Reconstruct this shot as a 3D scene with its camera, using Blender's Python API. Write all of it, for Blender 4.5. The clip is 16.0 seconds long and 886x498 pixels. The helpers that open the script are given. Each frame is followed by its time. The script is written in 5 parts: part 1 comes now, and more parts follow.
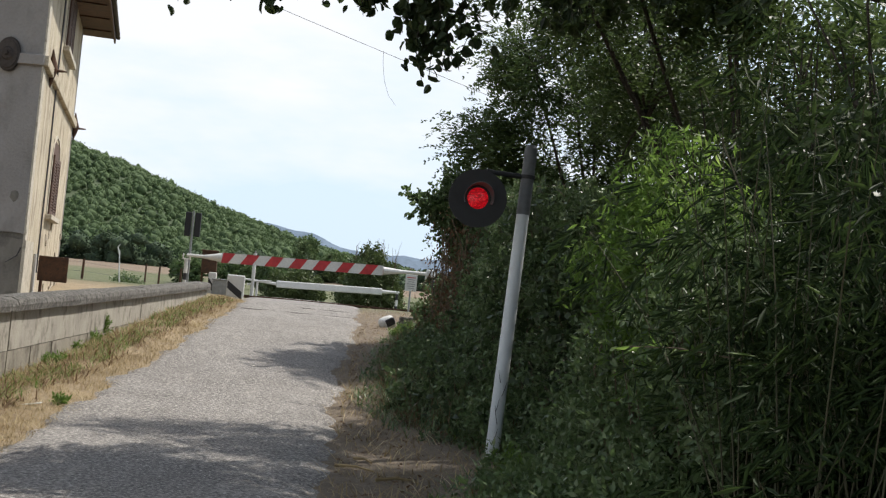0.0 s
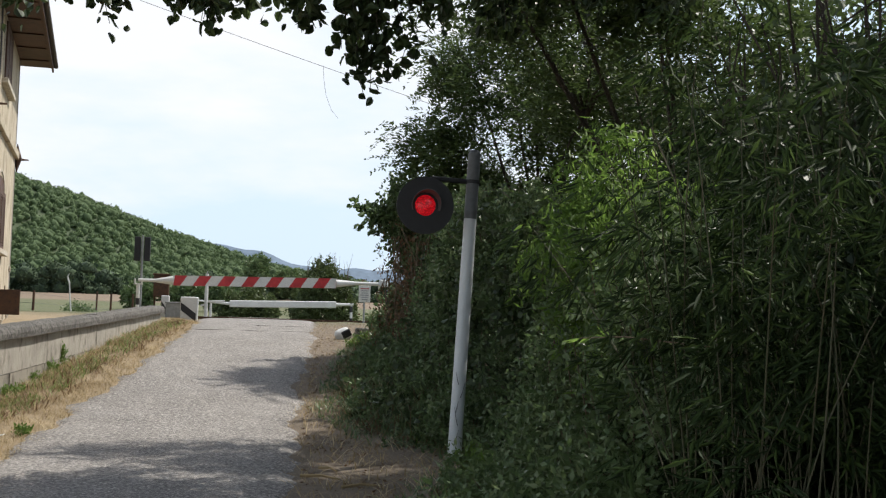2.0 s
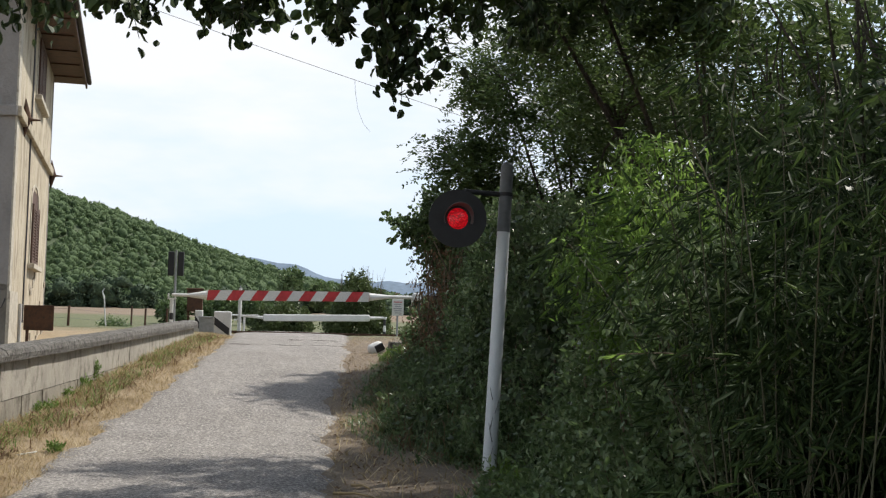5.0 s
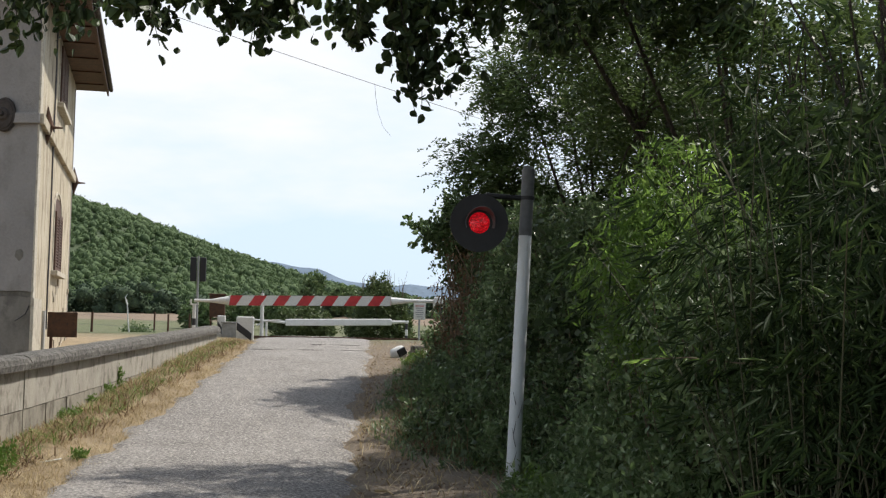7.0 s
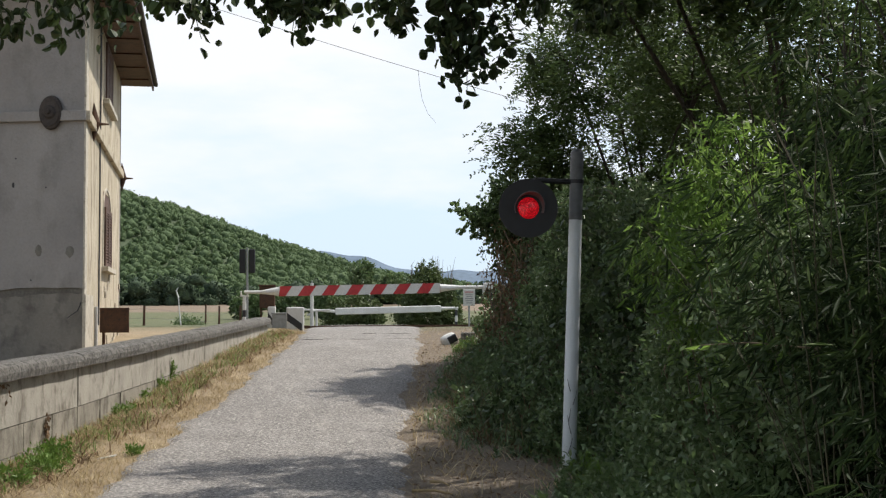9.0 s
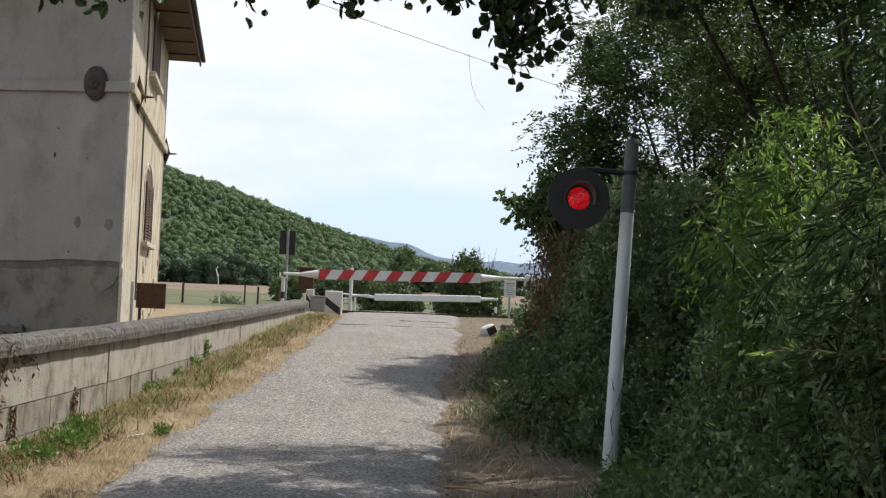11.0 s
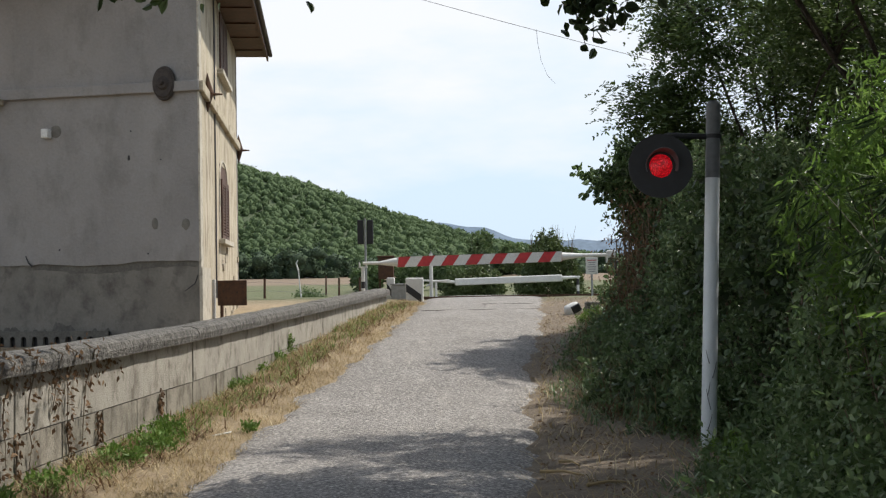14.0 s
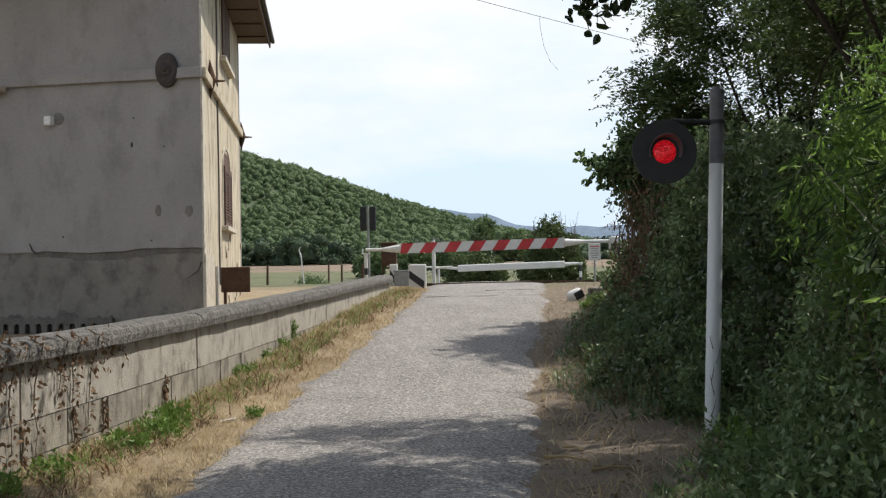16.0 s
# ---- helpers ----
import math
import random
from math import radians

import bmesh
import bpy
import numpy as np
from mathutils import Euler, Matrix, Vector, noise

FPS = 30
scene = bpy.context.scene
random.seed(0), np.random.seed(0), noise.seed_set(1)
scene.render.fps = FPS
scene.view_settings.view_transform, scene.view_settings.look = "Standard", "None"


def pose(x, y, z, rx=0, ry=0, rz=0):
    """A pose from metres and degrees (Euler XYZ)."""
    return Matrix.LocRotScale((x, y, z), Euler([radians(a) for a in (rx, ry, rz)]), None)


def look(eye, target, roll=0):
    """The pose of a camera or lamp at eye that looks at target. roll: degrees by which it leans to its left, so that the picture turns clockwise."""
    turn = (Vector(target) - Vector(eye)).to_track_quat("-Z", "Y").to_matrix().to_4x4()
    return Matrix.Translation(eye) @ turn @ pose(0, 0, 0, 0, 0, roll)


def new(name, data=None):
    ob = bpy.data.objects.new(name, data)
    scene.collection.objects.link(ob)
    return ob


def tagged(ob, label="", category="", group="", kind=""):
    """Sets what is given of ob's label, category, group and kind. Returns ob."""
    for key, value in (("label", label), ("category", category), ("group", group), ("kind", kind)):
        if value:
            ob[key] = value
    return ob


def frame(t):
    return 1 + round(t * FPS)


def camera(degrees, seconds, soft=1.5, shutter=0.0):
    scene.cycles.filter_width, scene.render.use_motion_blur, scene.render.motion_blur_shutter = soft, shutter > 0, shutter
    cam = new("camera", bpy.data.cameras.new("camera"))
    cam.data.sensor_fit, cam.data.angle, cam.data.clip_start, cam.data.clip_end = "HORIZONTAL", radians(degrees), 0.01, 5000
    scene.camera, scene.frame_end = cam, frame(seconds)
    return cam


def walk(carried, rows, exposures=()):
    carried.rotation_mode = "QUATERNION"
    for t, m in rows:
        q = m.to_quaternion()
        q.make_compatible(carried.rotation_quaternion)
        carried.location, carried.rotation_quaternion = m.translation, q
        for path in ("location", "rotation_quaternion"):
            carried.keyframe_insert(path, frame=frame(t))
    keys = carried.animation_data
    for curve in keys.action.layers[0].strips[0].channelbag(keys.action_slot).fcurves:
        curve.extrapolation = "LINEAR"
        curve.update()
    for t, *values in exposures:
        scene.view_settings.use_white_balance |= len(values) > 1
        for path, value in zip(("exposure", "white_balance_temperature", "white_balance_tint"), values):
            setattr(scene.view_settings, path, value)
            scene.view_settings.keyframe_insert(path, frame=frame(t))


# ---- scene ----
cam = camera(40.0, 16.0, soft=1.25)
PATH = [
    (0, (-0.015, -0.861, 1.647), (0.274, 1.116, 1.736), 5.4),
    (0.5, (-0.013, -0.921, 1.649), (0.286, 1.054, 1.746), 2.0),
    (1, (-0.006, -0.984, 1.638), (0.308, 0.989, 1.741), 2.9),
    (1.5, (-0.027, -1.037, 1.635), (0.31, 0.932, 1.732), 3.0),
    (2, (-0.047, -1.1, 1.616), (0.32, 0.863, 1.724), 1.8),
    (2.5, (-0.057, -1.091, 1.624), (0.305, 0.872, 1.752), 2.9),
    (3, (-0.057, -1.064, 1.631), (0.297, 0.901, 1.759), 2.3),
    (3.5, (-0.037, -1.063, 1.634), (0.319, 0.901, 1.758), 0.8),
    (4, (-0.026, -0.99, 1.637), (0.302, 0.979, 1.763), 1.5),
    (6.5, (-0.01, -0.927, 1.645), (0.279, 1.048, 1.773), 1.0),
    (7, (-0.018, -0.915, 1.656), (0.26, 1.061, 1.787), 1.1),
    (7.5, (-0.019, -0.9, 1.659), (0.254, 1.077, 1.786), 2.2),
    (8, (-0.015, -0.869, 1.66), (0.249, 1.109, 1.791), 2.2),
    (8.5, (-0.018, -0.867, 1.662), (0.238, 1.112, 1.798), 2.2),
    (9, (-0.016, -0.758, 1.689), (0.185, 1.229, 1.795), -0.3),
    (11.5, (-0.002, -0.201, 1.688), (0.124, 1.793, 1.776), 2.6),
    (12, (-0.003, -0.103, 1.682), (0.106, 1.891, 1.792), 1.8),
    (12.5, (-0.017, -0.029, 1.672), (0.063, 1.966, 1.787), 1.3),
    (13, (-0.018, -0.024, 1.675), (0.071, 1.971, 1.786), -0.4),
    (13.5, (-0.004, 0.034, 1.67), (0.028, 2.032, 1.744), -0.9),
    (14, (-0.003, 0.034, 1.668), (0.003, 2.033, 1.728), -1.0),
    (14.5, (-0.009, 0.034, 1.668), (-0.024, 2.033, 1.721), -0.5),
    (15, (-0.02, 0.028, 1.673), (-0.046, 2.027, 1.727), 0.4),
    (15.5, (-0.031, 0.033, 1.665), (-0.058, 2.032, 1.709), -0.5),
    (16, (-0.019, 0.023, 1.665), (-0.017, 2.022, 1.703), -1.1),
]
EXPOSURE = 0.2
walk(cam, [(t, look(eye, target, roll)) for t, eye, target, roll in PATH], [(0, EXPOSURE, 6600, 10), (9, EXPOSURE, 6600, 10), (11.5, EXPOSURE, 6600, 10), (12.75, EXPOSURE - 0.1, 6450, 9), (13.5, EXPOSURE - 0.1, 6500, 9), (14.5, EXPOSURE, 6600, 10), (16, EXPOSURE, 6600, 10)])

# ---- light ----
SUN_ELEV, SUN_AZ = 56, 62          # azimuth from +y towards +x
sx = math.cos(radians(SUN_ELEV)) * math.sin(radians(SUN_AZ))
sy = math.cos(radians(SUN_ELEV)) * math.cos(radians(SUN_AZ))
sz = math.sin(radians(SUN_ELEV))
sun_data = bpy.data.lights.new("sun", "SUN")
sun_data.energy, sun_data.angle, sun_data.color = 4.6, radians(0.6), (1.0, 0.96, 0.90)
sun = new("sun", sun_data)
sun.matrix_world = look((sx * 60, sy * 60, sz * 60), (0, 0, 0))

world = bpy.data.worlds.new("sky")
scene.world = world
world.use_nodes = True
wn, wl = world.node_tree.nodes, world.node_tree.links
wn.clear()
sky = wn.new("ShaderNodeTexSky")
sky.sky_type, sky.sun_disc = "NISHITA", False
sky.sun_elevation, sky.sun_rotation = radians(SUN_ELEV), radians(SUN_AZ)
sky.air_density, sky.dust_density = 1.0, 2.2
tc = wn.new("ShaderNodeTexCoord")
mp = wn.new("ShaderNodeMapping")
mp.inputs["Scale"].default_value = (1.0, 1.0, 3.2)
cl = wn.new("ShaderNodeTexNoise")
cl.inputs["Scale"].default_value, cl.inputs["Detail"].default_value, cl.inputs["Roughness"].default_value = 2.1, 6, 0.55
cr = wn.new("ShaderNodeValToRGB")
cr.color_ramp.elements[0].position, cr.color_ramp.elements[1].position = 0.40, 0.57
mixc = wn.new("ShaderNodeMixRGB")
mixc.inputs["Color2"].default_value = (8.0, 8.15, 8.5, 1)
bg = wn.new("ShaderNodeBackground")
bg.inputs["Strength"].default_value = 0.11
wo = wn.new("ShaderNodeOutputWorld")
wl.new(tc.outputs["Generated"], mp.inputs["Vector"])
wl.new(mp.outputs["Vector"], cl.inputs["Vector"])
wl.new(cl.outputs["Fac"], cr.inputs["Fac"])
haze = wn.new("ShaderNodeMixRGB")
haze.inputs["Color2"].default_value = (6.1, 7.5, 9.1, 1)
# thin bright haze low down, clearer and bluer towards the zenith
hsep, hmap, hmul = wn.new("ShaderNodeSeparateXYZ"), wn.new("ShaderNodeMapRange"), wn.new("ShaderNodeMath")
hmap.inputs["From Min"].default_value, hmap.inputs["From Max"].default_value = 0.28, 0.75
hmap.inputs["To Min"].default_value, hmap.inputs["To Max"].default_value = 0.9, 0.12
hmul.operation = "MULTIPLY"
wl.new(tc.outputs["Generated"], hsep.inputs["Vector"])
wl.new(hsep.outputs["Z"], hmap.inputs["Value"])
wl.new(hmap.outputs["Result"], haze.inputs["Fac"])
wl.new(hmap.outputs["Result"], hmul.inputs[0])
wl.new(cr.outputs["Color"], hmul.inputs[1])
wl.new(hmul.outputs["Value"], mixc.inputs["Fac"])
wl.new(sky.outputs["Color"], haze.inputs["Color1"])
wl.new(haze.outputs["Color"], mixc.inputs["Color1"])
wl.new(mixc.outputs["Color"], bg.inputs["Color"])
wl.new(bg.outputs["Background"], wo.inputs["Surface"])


# ---- materials ----
def material(name):
    m = bpy.data.materials.new(name)
    m.use_nodes = True
    n, l = m.node_tree.nodes, m.node_tree.links
    return m, n, l, n["Principled BSDF"]


def noise_fac(n, l, scale, detail=6, rough=0.6, low=0.35, high=0.65, stretch=(1, 1, 1)):
    """A noise in metres, stretched to 0..1."""
    t, m = n.new("ShaderNodeTexCoord"), n.new("ShaderNodeMapping")
    m.inputs["Scale"].default_value = stretch
    x, r = n.new("ShaderNodeTexNoise"), n.new("ShaderNodeMapRange")
    x.inputs["Scale"].default_value, x.inputs["Detail"].default_value, x.inputs["Roughness"].default_value = scale, detail, rough
    r.inputs["From Min"].default_value, r.inputs["From Max"].default_value = low, high
    l.new(t.outputs["Object"], m.inputs["Vector"])
    l.new(m.outputs["Vector"], x.inputs["Vector"])
    l.new(x.outputs["Fac"], r.inputs["Value"])
    return r.outputs["Result"]


def mix(n, l, fac, a, b):
    m = n.new("ShaderNodeMixRGB")
    for key, v in (("Fac", fac), ("Color1", a), ("Color2", b)):
        if isinstance(v, (int, float)):
            m.inputs[key].default_value = v
        elif isinstance(v, tuple):
            m.inputs[key].default_value = (*v, 1) if len(v) == 3 else v
        else:
            l.new(v, m.inputs[key])
    return m.outputs["Color"]


def bump(n, l, p, fac, strength=0.3, distance=0.02):
    b = n.new("ShaderNodeBump")
    b.inputs["Strength"].default_value, b.inputs["Distance"].default_value = strength, distance
    l.new(fac, b.inputs["Height"])
    l.new(b.outputs["Normal"], p.inputs["Normal"])


def surface(name, a, b, c=None, scale=3.0, fine=60.0, rough=0.85, metal=0.0, relief=0.3, depth=0.01, stretch=(1, 1, 1), wear=(0.5, 0.7), speck=0.35):
    """Two tones at one scale, grain at a finer one, and a third tone in worn patches."""
    m, n, l, p = material(name)
    col = mix(n, l, noise_fac(n, l, scale, stretch=stretch), a, b)
    if c:
        col = mix(n, l, noise_fac(n, l, scale * 2.3, 8, 0.65, *wear, stretch=stretch), col, c)
    grain = noise_fac(n, l, fine, 4, 0.6, 0.3, 0.7)
    dark = n.new("ShaderNodeMixRGB")
    dark.blend_type, dark.inputs["Fac"].default_value = "MULTIPLY", speck
    l.new(col, dark.inputs["Color1"])
    l.new(grain, dark.inputs["Color2"])
    l.new(dark.outputs["Color"], p.inputs["Base Color"])
    p.inputs["Roughness"].default_value, p.inputs["Metallic"].default_value = rough, metal
    if relief:
        bump(n, l, p, grain, relief, depth)
    return m


def leaf_material(name, a, b, c, gloss=0.45, through_light=0.35, patch=1.2, shine=0.4):
    """Leaves: each one its own tone, and larger patches of tone over the crown."""
    m, n, l, p = material(name)
    g = n.new("ShaderNodeNewGeometry")
    ramp = n.new("ShaderNodeValToRGB")
    e = ramp.color_ramp.elements
    e[0].color, e[1].color = (*a, 1), (*c, 1)
    e.new(0.6).color = (*b, 1)
    l.new(g.outputs["Random Per Island"], ramp.inputs["Fac"])
    col = mix(n, l, noise_fac(n, l, patch, 3), ramp.outputs["Color"], a)
    l.new(col, p.inputs["Base Color"])
    p.inputs["Roughness"].default_value = gloss
    p.inputs["Specular IOR Level"].default_value = shine
    t, ms = n.new("ShaderNodeBsdfTranslucent"), n.new("ShaderNodeMixShader")
    l.new(col, t.inputs["Color"])
    ms.inputs["Fac"].default_value = through_light
    l.new(p.outputs["BSDF"], ms.inputs[1])
    l.new(t.outputs["BSDF"], ms.inputs[2])
    l.new(ms.outputs["Shader"], n["Material Output"].inputs["Surface"])
    return m


def plain(name, col, rough=0.6, metal=0.0, var=0.25, scale=14.0):
    return surface(name, col, tuple(v * (1 - var) for v in col), None, scale, 90, rough, metal, 0.1, 0.003, speck=0.12)


M_ASPHALT, an, al, ap = material("old asphalt")
ag = an.new("ShaderNodeTexVoronoi")
ag.inputs["Scale"].default_value = 95
atc = an.new("ShaderNodeTexCoord")
al.new(atc.outputs["Object"], ag.inputs["Vector"])
acol = mix(an, al, noise_fac(an, al, 0.9, 6, 0.6), (0.225, 0.208, 0.19), (0.305, 0.284, 0.26))
acol = mix(an, al, noise_fac(an, al, 5.5, 8, 0.7, 0.52, 0.72), acol, (0.21, 0.195, 0.18))
acol = mix(an, al, noise_fac(an, al, 34, 2, 0.6, 0.52, 0.66), acol, (0.54, 0.50, 0.45))
acol = mix(an, al, noise_fac(an, al, 2.2, 6, 0.7, 0.56, 0.74, (2.2, 0.35, 1)), acol, (0.42, 0.385, 0.34))
aspk = an.new("ShaderNodeMixRGB")
aspk.blend_type, aspk.inputs["Fac"].default_value = "MULTIPLY", 0.62
al.new(acol, aspk.inputs["Color1"])
al.new(noise_fac(an, al, 30, 3, 0.65, 0.38, 0.58), aspk.inputs["Color2"])
al.new(aspk.outputs["Color"], ap.inputs["Base Color"])
ap.inputs["Roughness"].default_value = 0.88
bump(an, al, ap, ag.outputs["Distance"], 0.8, 0.012)

M_GROUND, gn, gl, gp = material("dry verge and fields")
gsep, gtc = gn.new("ShaderNodeSeparateXYZ"), gn.new("ShaderNodeTexCoord")
gl.new(gtc.outputs["Object"], gsep.inputs["Vector"])


def step_y(lo, hi):
    r = gn.new("ShaderNodeMapRange")
    r.inputs["From Min"].default_value, r.inputs["From Max"].default_value = lo, hi
    gl.new(gsep.outputs["Y"], r.inputs["Value"])
    return r.outputs["Result"]


near_g = mix(gn, gl, noise_fac(gn, gl, 2.4, 8, 0.7), (0.22, 0.165, 0.10), (0.33, 0.255, 0.152))
near_g = mix(gn, gl, noise_fac(gn, gl, 7.0, 8, 0.7, 0.52, 0.72), near_g, (0.17, 0.115, 0.07))
near_g = mix(gn, gl, noise_fac(gn, gl, 38.0, 4, 0.7, 0.45, 0.7), near_g, (0.38, 0.30, 0.195))
# right verge: brown earth, its colour darkened to paint in the trees' shade
gside = gn.new("ShaderNodeMapRange")
gside.inputs["From Min"].default_value, gside.inputs["From Max"].default_value = 0.2, 0.7
gl.new(gsep.outputs["X"], gside.inputs["Value"])
shaded_earth_g = mix(gn, gl, noise_fac(gn, gl, 3.1, 8, 0.7), (0.12, 0.092, 0.066), (0.2, 0.155, 0.108))
shaded_earth_g = mix(gn, gl, noise_fac(gn, gl, 26.0, 5, 0.7, 0.5, 0.75), shaded_earth_g, (0.29, 0.235, 0.165))
near_g = mix(gn, gl, gside.outputs["Result"], near_g, shaded_earth_g)
green_f = mix(gn, gl, noise_fac(gn, gl, 0.3, 6, 0.6), (0.082, 0.1, 0.038), (0.115, 0.115, 0.055))
tan_f = mix(gn, gl, noise_fac(gn, gl, 0.12, 8, 0.6, 0.35, 0.65, (0.25, 2.2, 1)), (0.155, 0.115, 0.076), (0.2, 0.148, 0.1))
far_g = mix(gn, gl, step_y(218, 230), green_f, tan_f)
gcol = mix(gn, gl, step_y(30, 36), near_g, far_g)
gl.new(gcol, gp.inputs["Base Color"])
gp.inputs["Roughness"].default_value = 0.95
bump(gn, gl, gp, noise_fac(gn, gl, 30, 6, 0.7), 0.6, 0.03)

M_CONCRETE = surface("weathered concrete", (0.37, 0.342, 0.29), (0.47, 0.436, 0.37), (0.2, 0.178, 0.142), 2.6, 70, 0.92, 0, 0.5, 0.01, (1, 1, 0.55), (0.5, 0.66))
M_CONCRETE_LOW = surface("damp lower concrete", (0.29, 0.265, 0.215), (0.38, 0.345, 0.28), (0.14, 0.122, 0.095), 1.9, 60, 0.93, 0, 0.5, 0.01, (1, 1, 0.6), (0.46, 0.64))
M_CAP = surface("mossy concrete coping", (0.12, 0.112, 0.10), (0.27, 0.255, 0.225), (0.06, 0.055, 0.046), 9.0, 34, 0.95, 0, 0.9, 0.03, (1, 1, 1), (0.48, 0.64))
# gable plaster and base toned down, putting part of their shade into the colour
M_PLASTER = surface("stained plaster greyed for shade", (0.25, 0.238, 0.226), (0.305, 0.29, 0.273), (0.175, 0.165, 0.152), 0.8, 22, 0.93, 0, 0.35, 0.02, (1, 1, 0.6), (0.5, 0.8), 0.12)
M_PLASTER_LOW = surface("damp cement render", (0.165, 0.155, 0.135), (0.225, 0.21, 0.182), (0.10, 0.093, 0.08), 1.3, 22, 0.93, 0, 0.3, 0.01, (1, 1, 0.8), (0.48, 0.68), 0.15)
M_FACADE = surface("peeling ochre plaster", (0.47, 0.40, 0.285), (0.60, 0.53, 0.40), (0.25, 0.20, 0.14), 1.5, 35, 0.92, 0, 0.35, 0.01, (1, 1, 0.35), (0.5, 0.66))
M_STONE = surface("rough masonry stone", (0.40, 0.34, 0.26), (0.52, 0.46, 0.36), (0.25, 0.2, 0.15), 6, 40, 0.95, 0, 0.6, 0.02)
# tone of the ground damp, and of the shadow painted under the lip
M_DAMP_SHADE = surface("dark damp and shadow tone", (0.11, 0.104, 0.09), (0.165, 0.156, 0.135), None, 3.0, 25, 0.95, 0, 0.2, 0.006)
M_TRIM = surface("pale plaster trim", (0.50, 0.45, 0.36), (0.62, 0.57, 0.47), (0.3, 0.26, 0.2), 3, 50, 0.9, 0, 0.2, 0.005)
M_WOOD = surface("dark brown painted wood", (0.075, 0.035, 0.02), (0.13, 0.06, 0.032), (0.05, 0.028, 0.018), 6, 60, 0.7, 0, 0.3, 0.006, (1, 1, 0.2))
M_TILE = surface("terracotta roof tile", (0.36, 0.17, 0.1), (0.45, 0.25, 0.16), (0.2, 0.14, 0.1), 5, 50, 0.9)
M_RUST = surface("rusted steel", (0.085, 0.045, 0.028), (0.13, 0.065, 0.035), (0.05, 0.035, 0.028), 7, 60, 0.85, 0.2, 0.4, 0.004)
M_DARK_METAL = surface("old iron plate", (0.055, 0.047, 0.042), (0.09, 0.075, 0.065), (0.04, 0.03, 0.026), 8, 60, 0.8, 0.3, 0.3, 0.004)
M_WHITE = surface("white painted steel", (0.74, 0.74, 0.71), (0.66, 0.66, 0.63), (0.5, 0.47, 0.42), 3, 60, 0.5, 0, 0.1, 0.002, (1, 1, 0.3), (0.62, 0.78))
M_POLE_WHITE = surface("weathered white pole paint", (0.66, 0.69, 0.70), (0.58, 0.61, 0.62), (0.30, 0.31, 0.31), 5, 60, 0.5, 0, 0.08, 0.002, (1, 1, 0.12), (0.62, 0.74), 0.08)
M_POLE_GREY = plain("dark grey pole paint", (0.13, 0.135, 0.14), 0.5)
M_RED = plain("red reflective paint", (0.52, 0.035, 0.04), 0.45, 0, 0.3, 9)
M_BLACK = plain("matt black paint", (0.018, 0.018, 0.02), 0.55)
M_SIGNAL_BACK = plain("black signal housing", (0.012, 0.013, 0.015), 0.65)
M_GREY_BOX = plain("grey steel cabinet", (0.30, 0.31, 0.31), 0.55)
M_BARK = surface("dark bark", (0.055, 0.044, 0.034), (0.09, 0.073, 0.057), (0.03, 0.025, 0.02), 7, 50, 0.95, 0, 0.8, 0.02, (1, 1, 0.25))
M_TWIG = surface("brown twig", (0.13, 0.095, 0.06), (0.2, 0.15, 0.1), None, 10, 70, 0.9, 0, 0.2, 0.004)
M_CANE = surface("green brown cane", (0.05, 0.06, 0.025), (0.09, 0.08, 0.04), None, 6, 70, 0.7, 0, 0.1, 0.004)
M_WIRE = plain("grey cable", (0.08, 0.08, 0.085), 0.6)
M_LEAF_ROBINIA = leaf_material("robinia leaves", (0.062, 0.095, 0.03), (0.09, 0.136, 0.041), (0.128, 0.18, 0.056), 0.48, 0.4)
M_LEAF_IVY = leaf_material("bramble and ivy leaves", (0.085, 0.135, 0.05), (0.15, 0.22, 0.085), (0.30, 0.36, 0.20), 0.36, 0.35)
M_LEAF_CANE = leaf_material("long cane leaves", (0.022, 0.04, 0.014), (0.034, 0.06, 0.02), (0.10, 0.155, 0.042), 0.6, 0.34, 1.0, 0.14)
# darker leaves for the insides of growth, with shade put into their colour
M_LEAF_SHADE = leaf_material("leaves toned dark for shade", (0.04, 0.062, 0.025), (0.055, 0.085, 0.032), (0.08, 0.12, 0.045), 0.5, 0.3, 1.2, 0.4)
M_LEAF_BROAD = leaf_material("broad dark leaves", (0.035, 0.055, 0.02), (0.05, 0.08, 0.026), (0.10, 0.155, 0.04), 0.5, 0.3)
M_LEAF_WEED = leaf_material("fresh green weeds", (0.11, 0.19, 0.035), (0.16, 0.26, 0.05), (0.24, 0.34, 0.09), 0.5, 0.35, 3)
# brighter copy of the leaf green, with sunlight put into its colour
M_LEAF_BRIGHT = leaf_material("yellow green leaves brightened for sun", (0.125, 0.215, 0.042), (0.2, 0.32, 0.07), (0.31, 0.43, 0.12), 0.45, 0.62, 2.5)
M_LEAF_DRY = leaf_material("dry brown vine leaves", (0.12, 0.07, 0.038), (0.21, 0.125, 0.065), (0.31, 0.205, 0.115), 0.8, 0.2, 5)
M_STRAW = leaf_material("dry straw grass", (0.29, 0.215, 0.11), (0.43, 0.34, 0.185), (0.66, 0.56, 0.37), 0.8, 0.25, 2)
M_LEAF_BUSH = leaf_material("field bush leaves", (0.062, 0.088, 0.028), (0.09, 0.125, 0.04), (0.13, 0.165, 0.06), 0.6, 0.27, 0.8)
# far greens lifted and low in contrast, putting some distance haze into the colour
M_HILL_WOOD = leaf_material("hillside woodland", (0.092, 0.14, 0.056), (0.108, 0.16, 0.064), (0.128, 0.178, 0.076), 0.9, 0.25, 0.05)
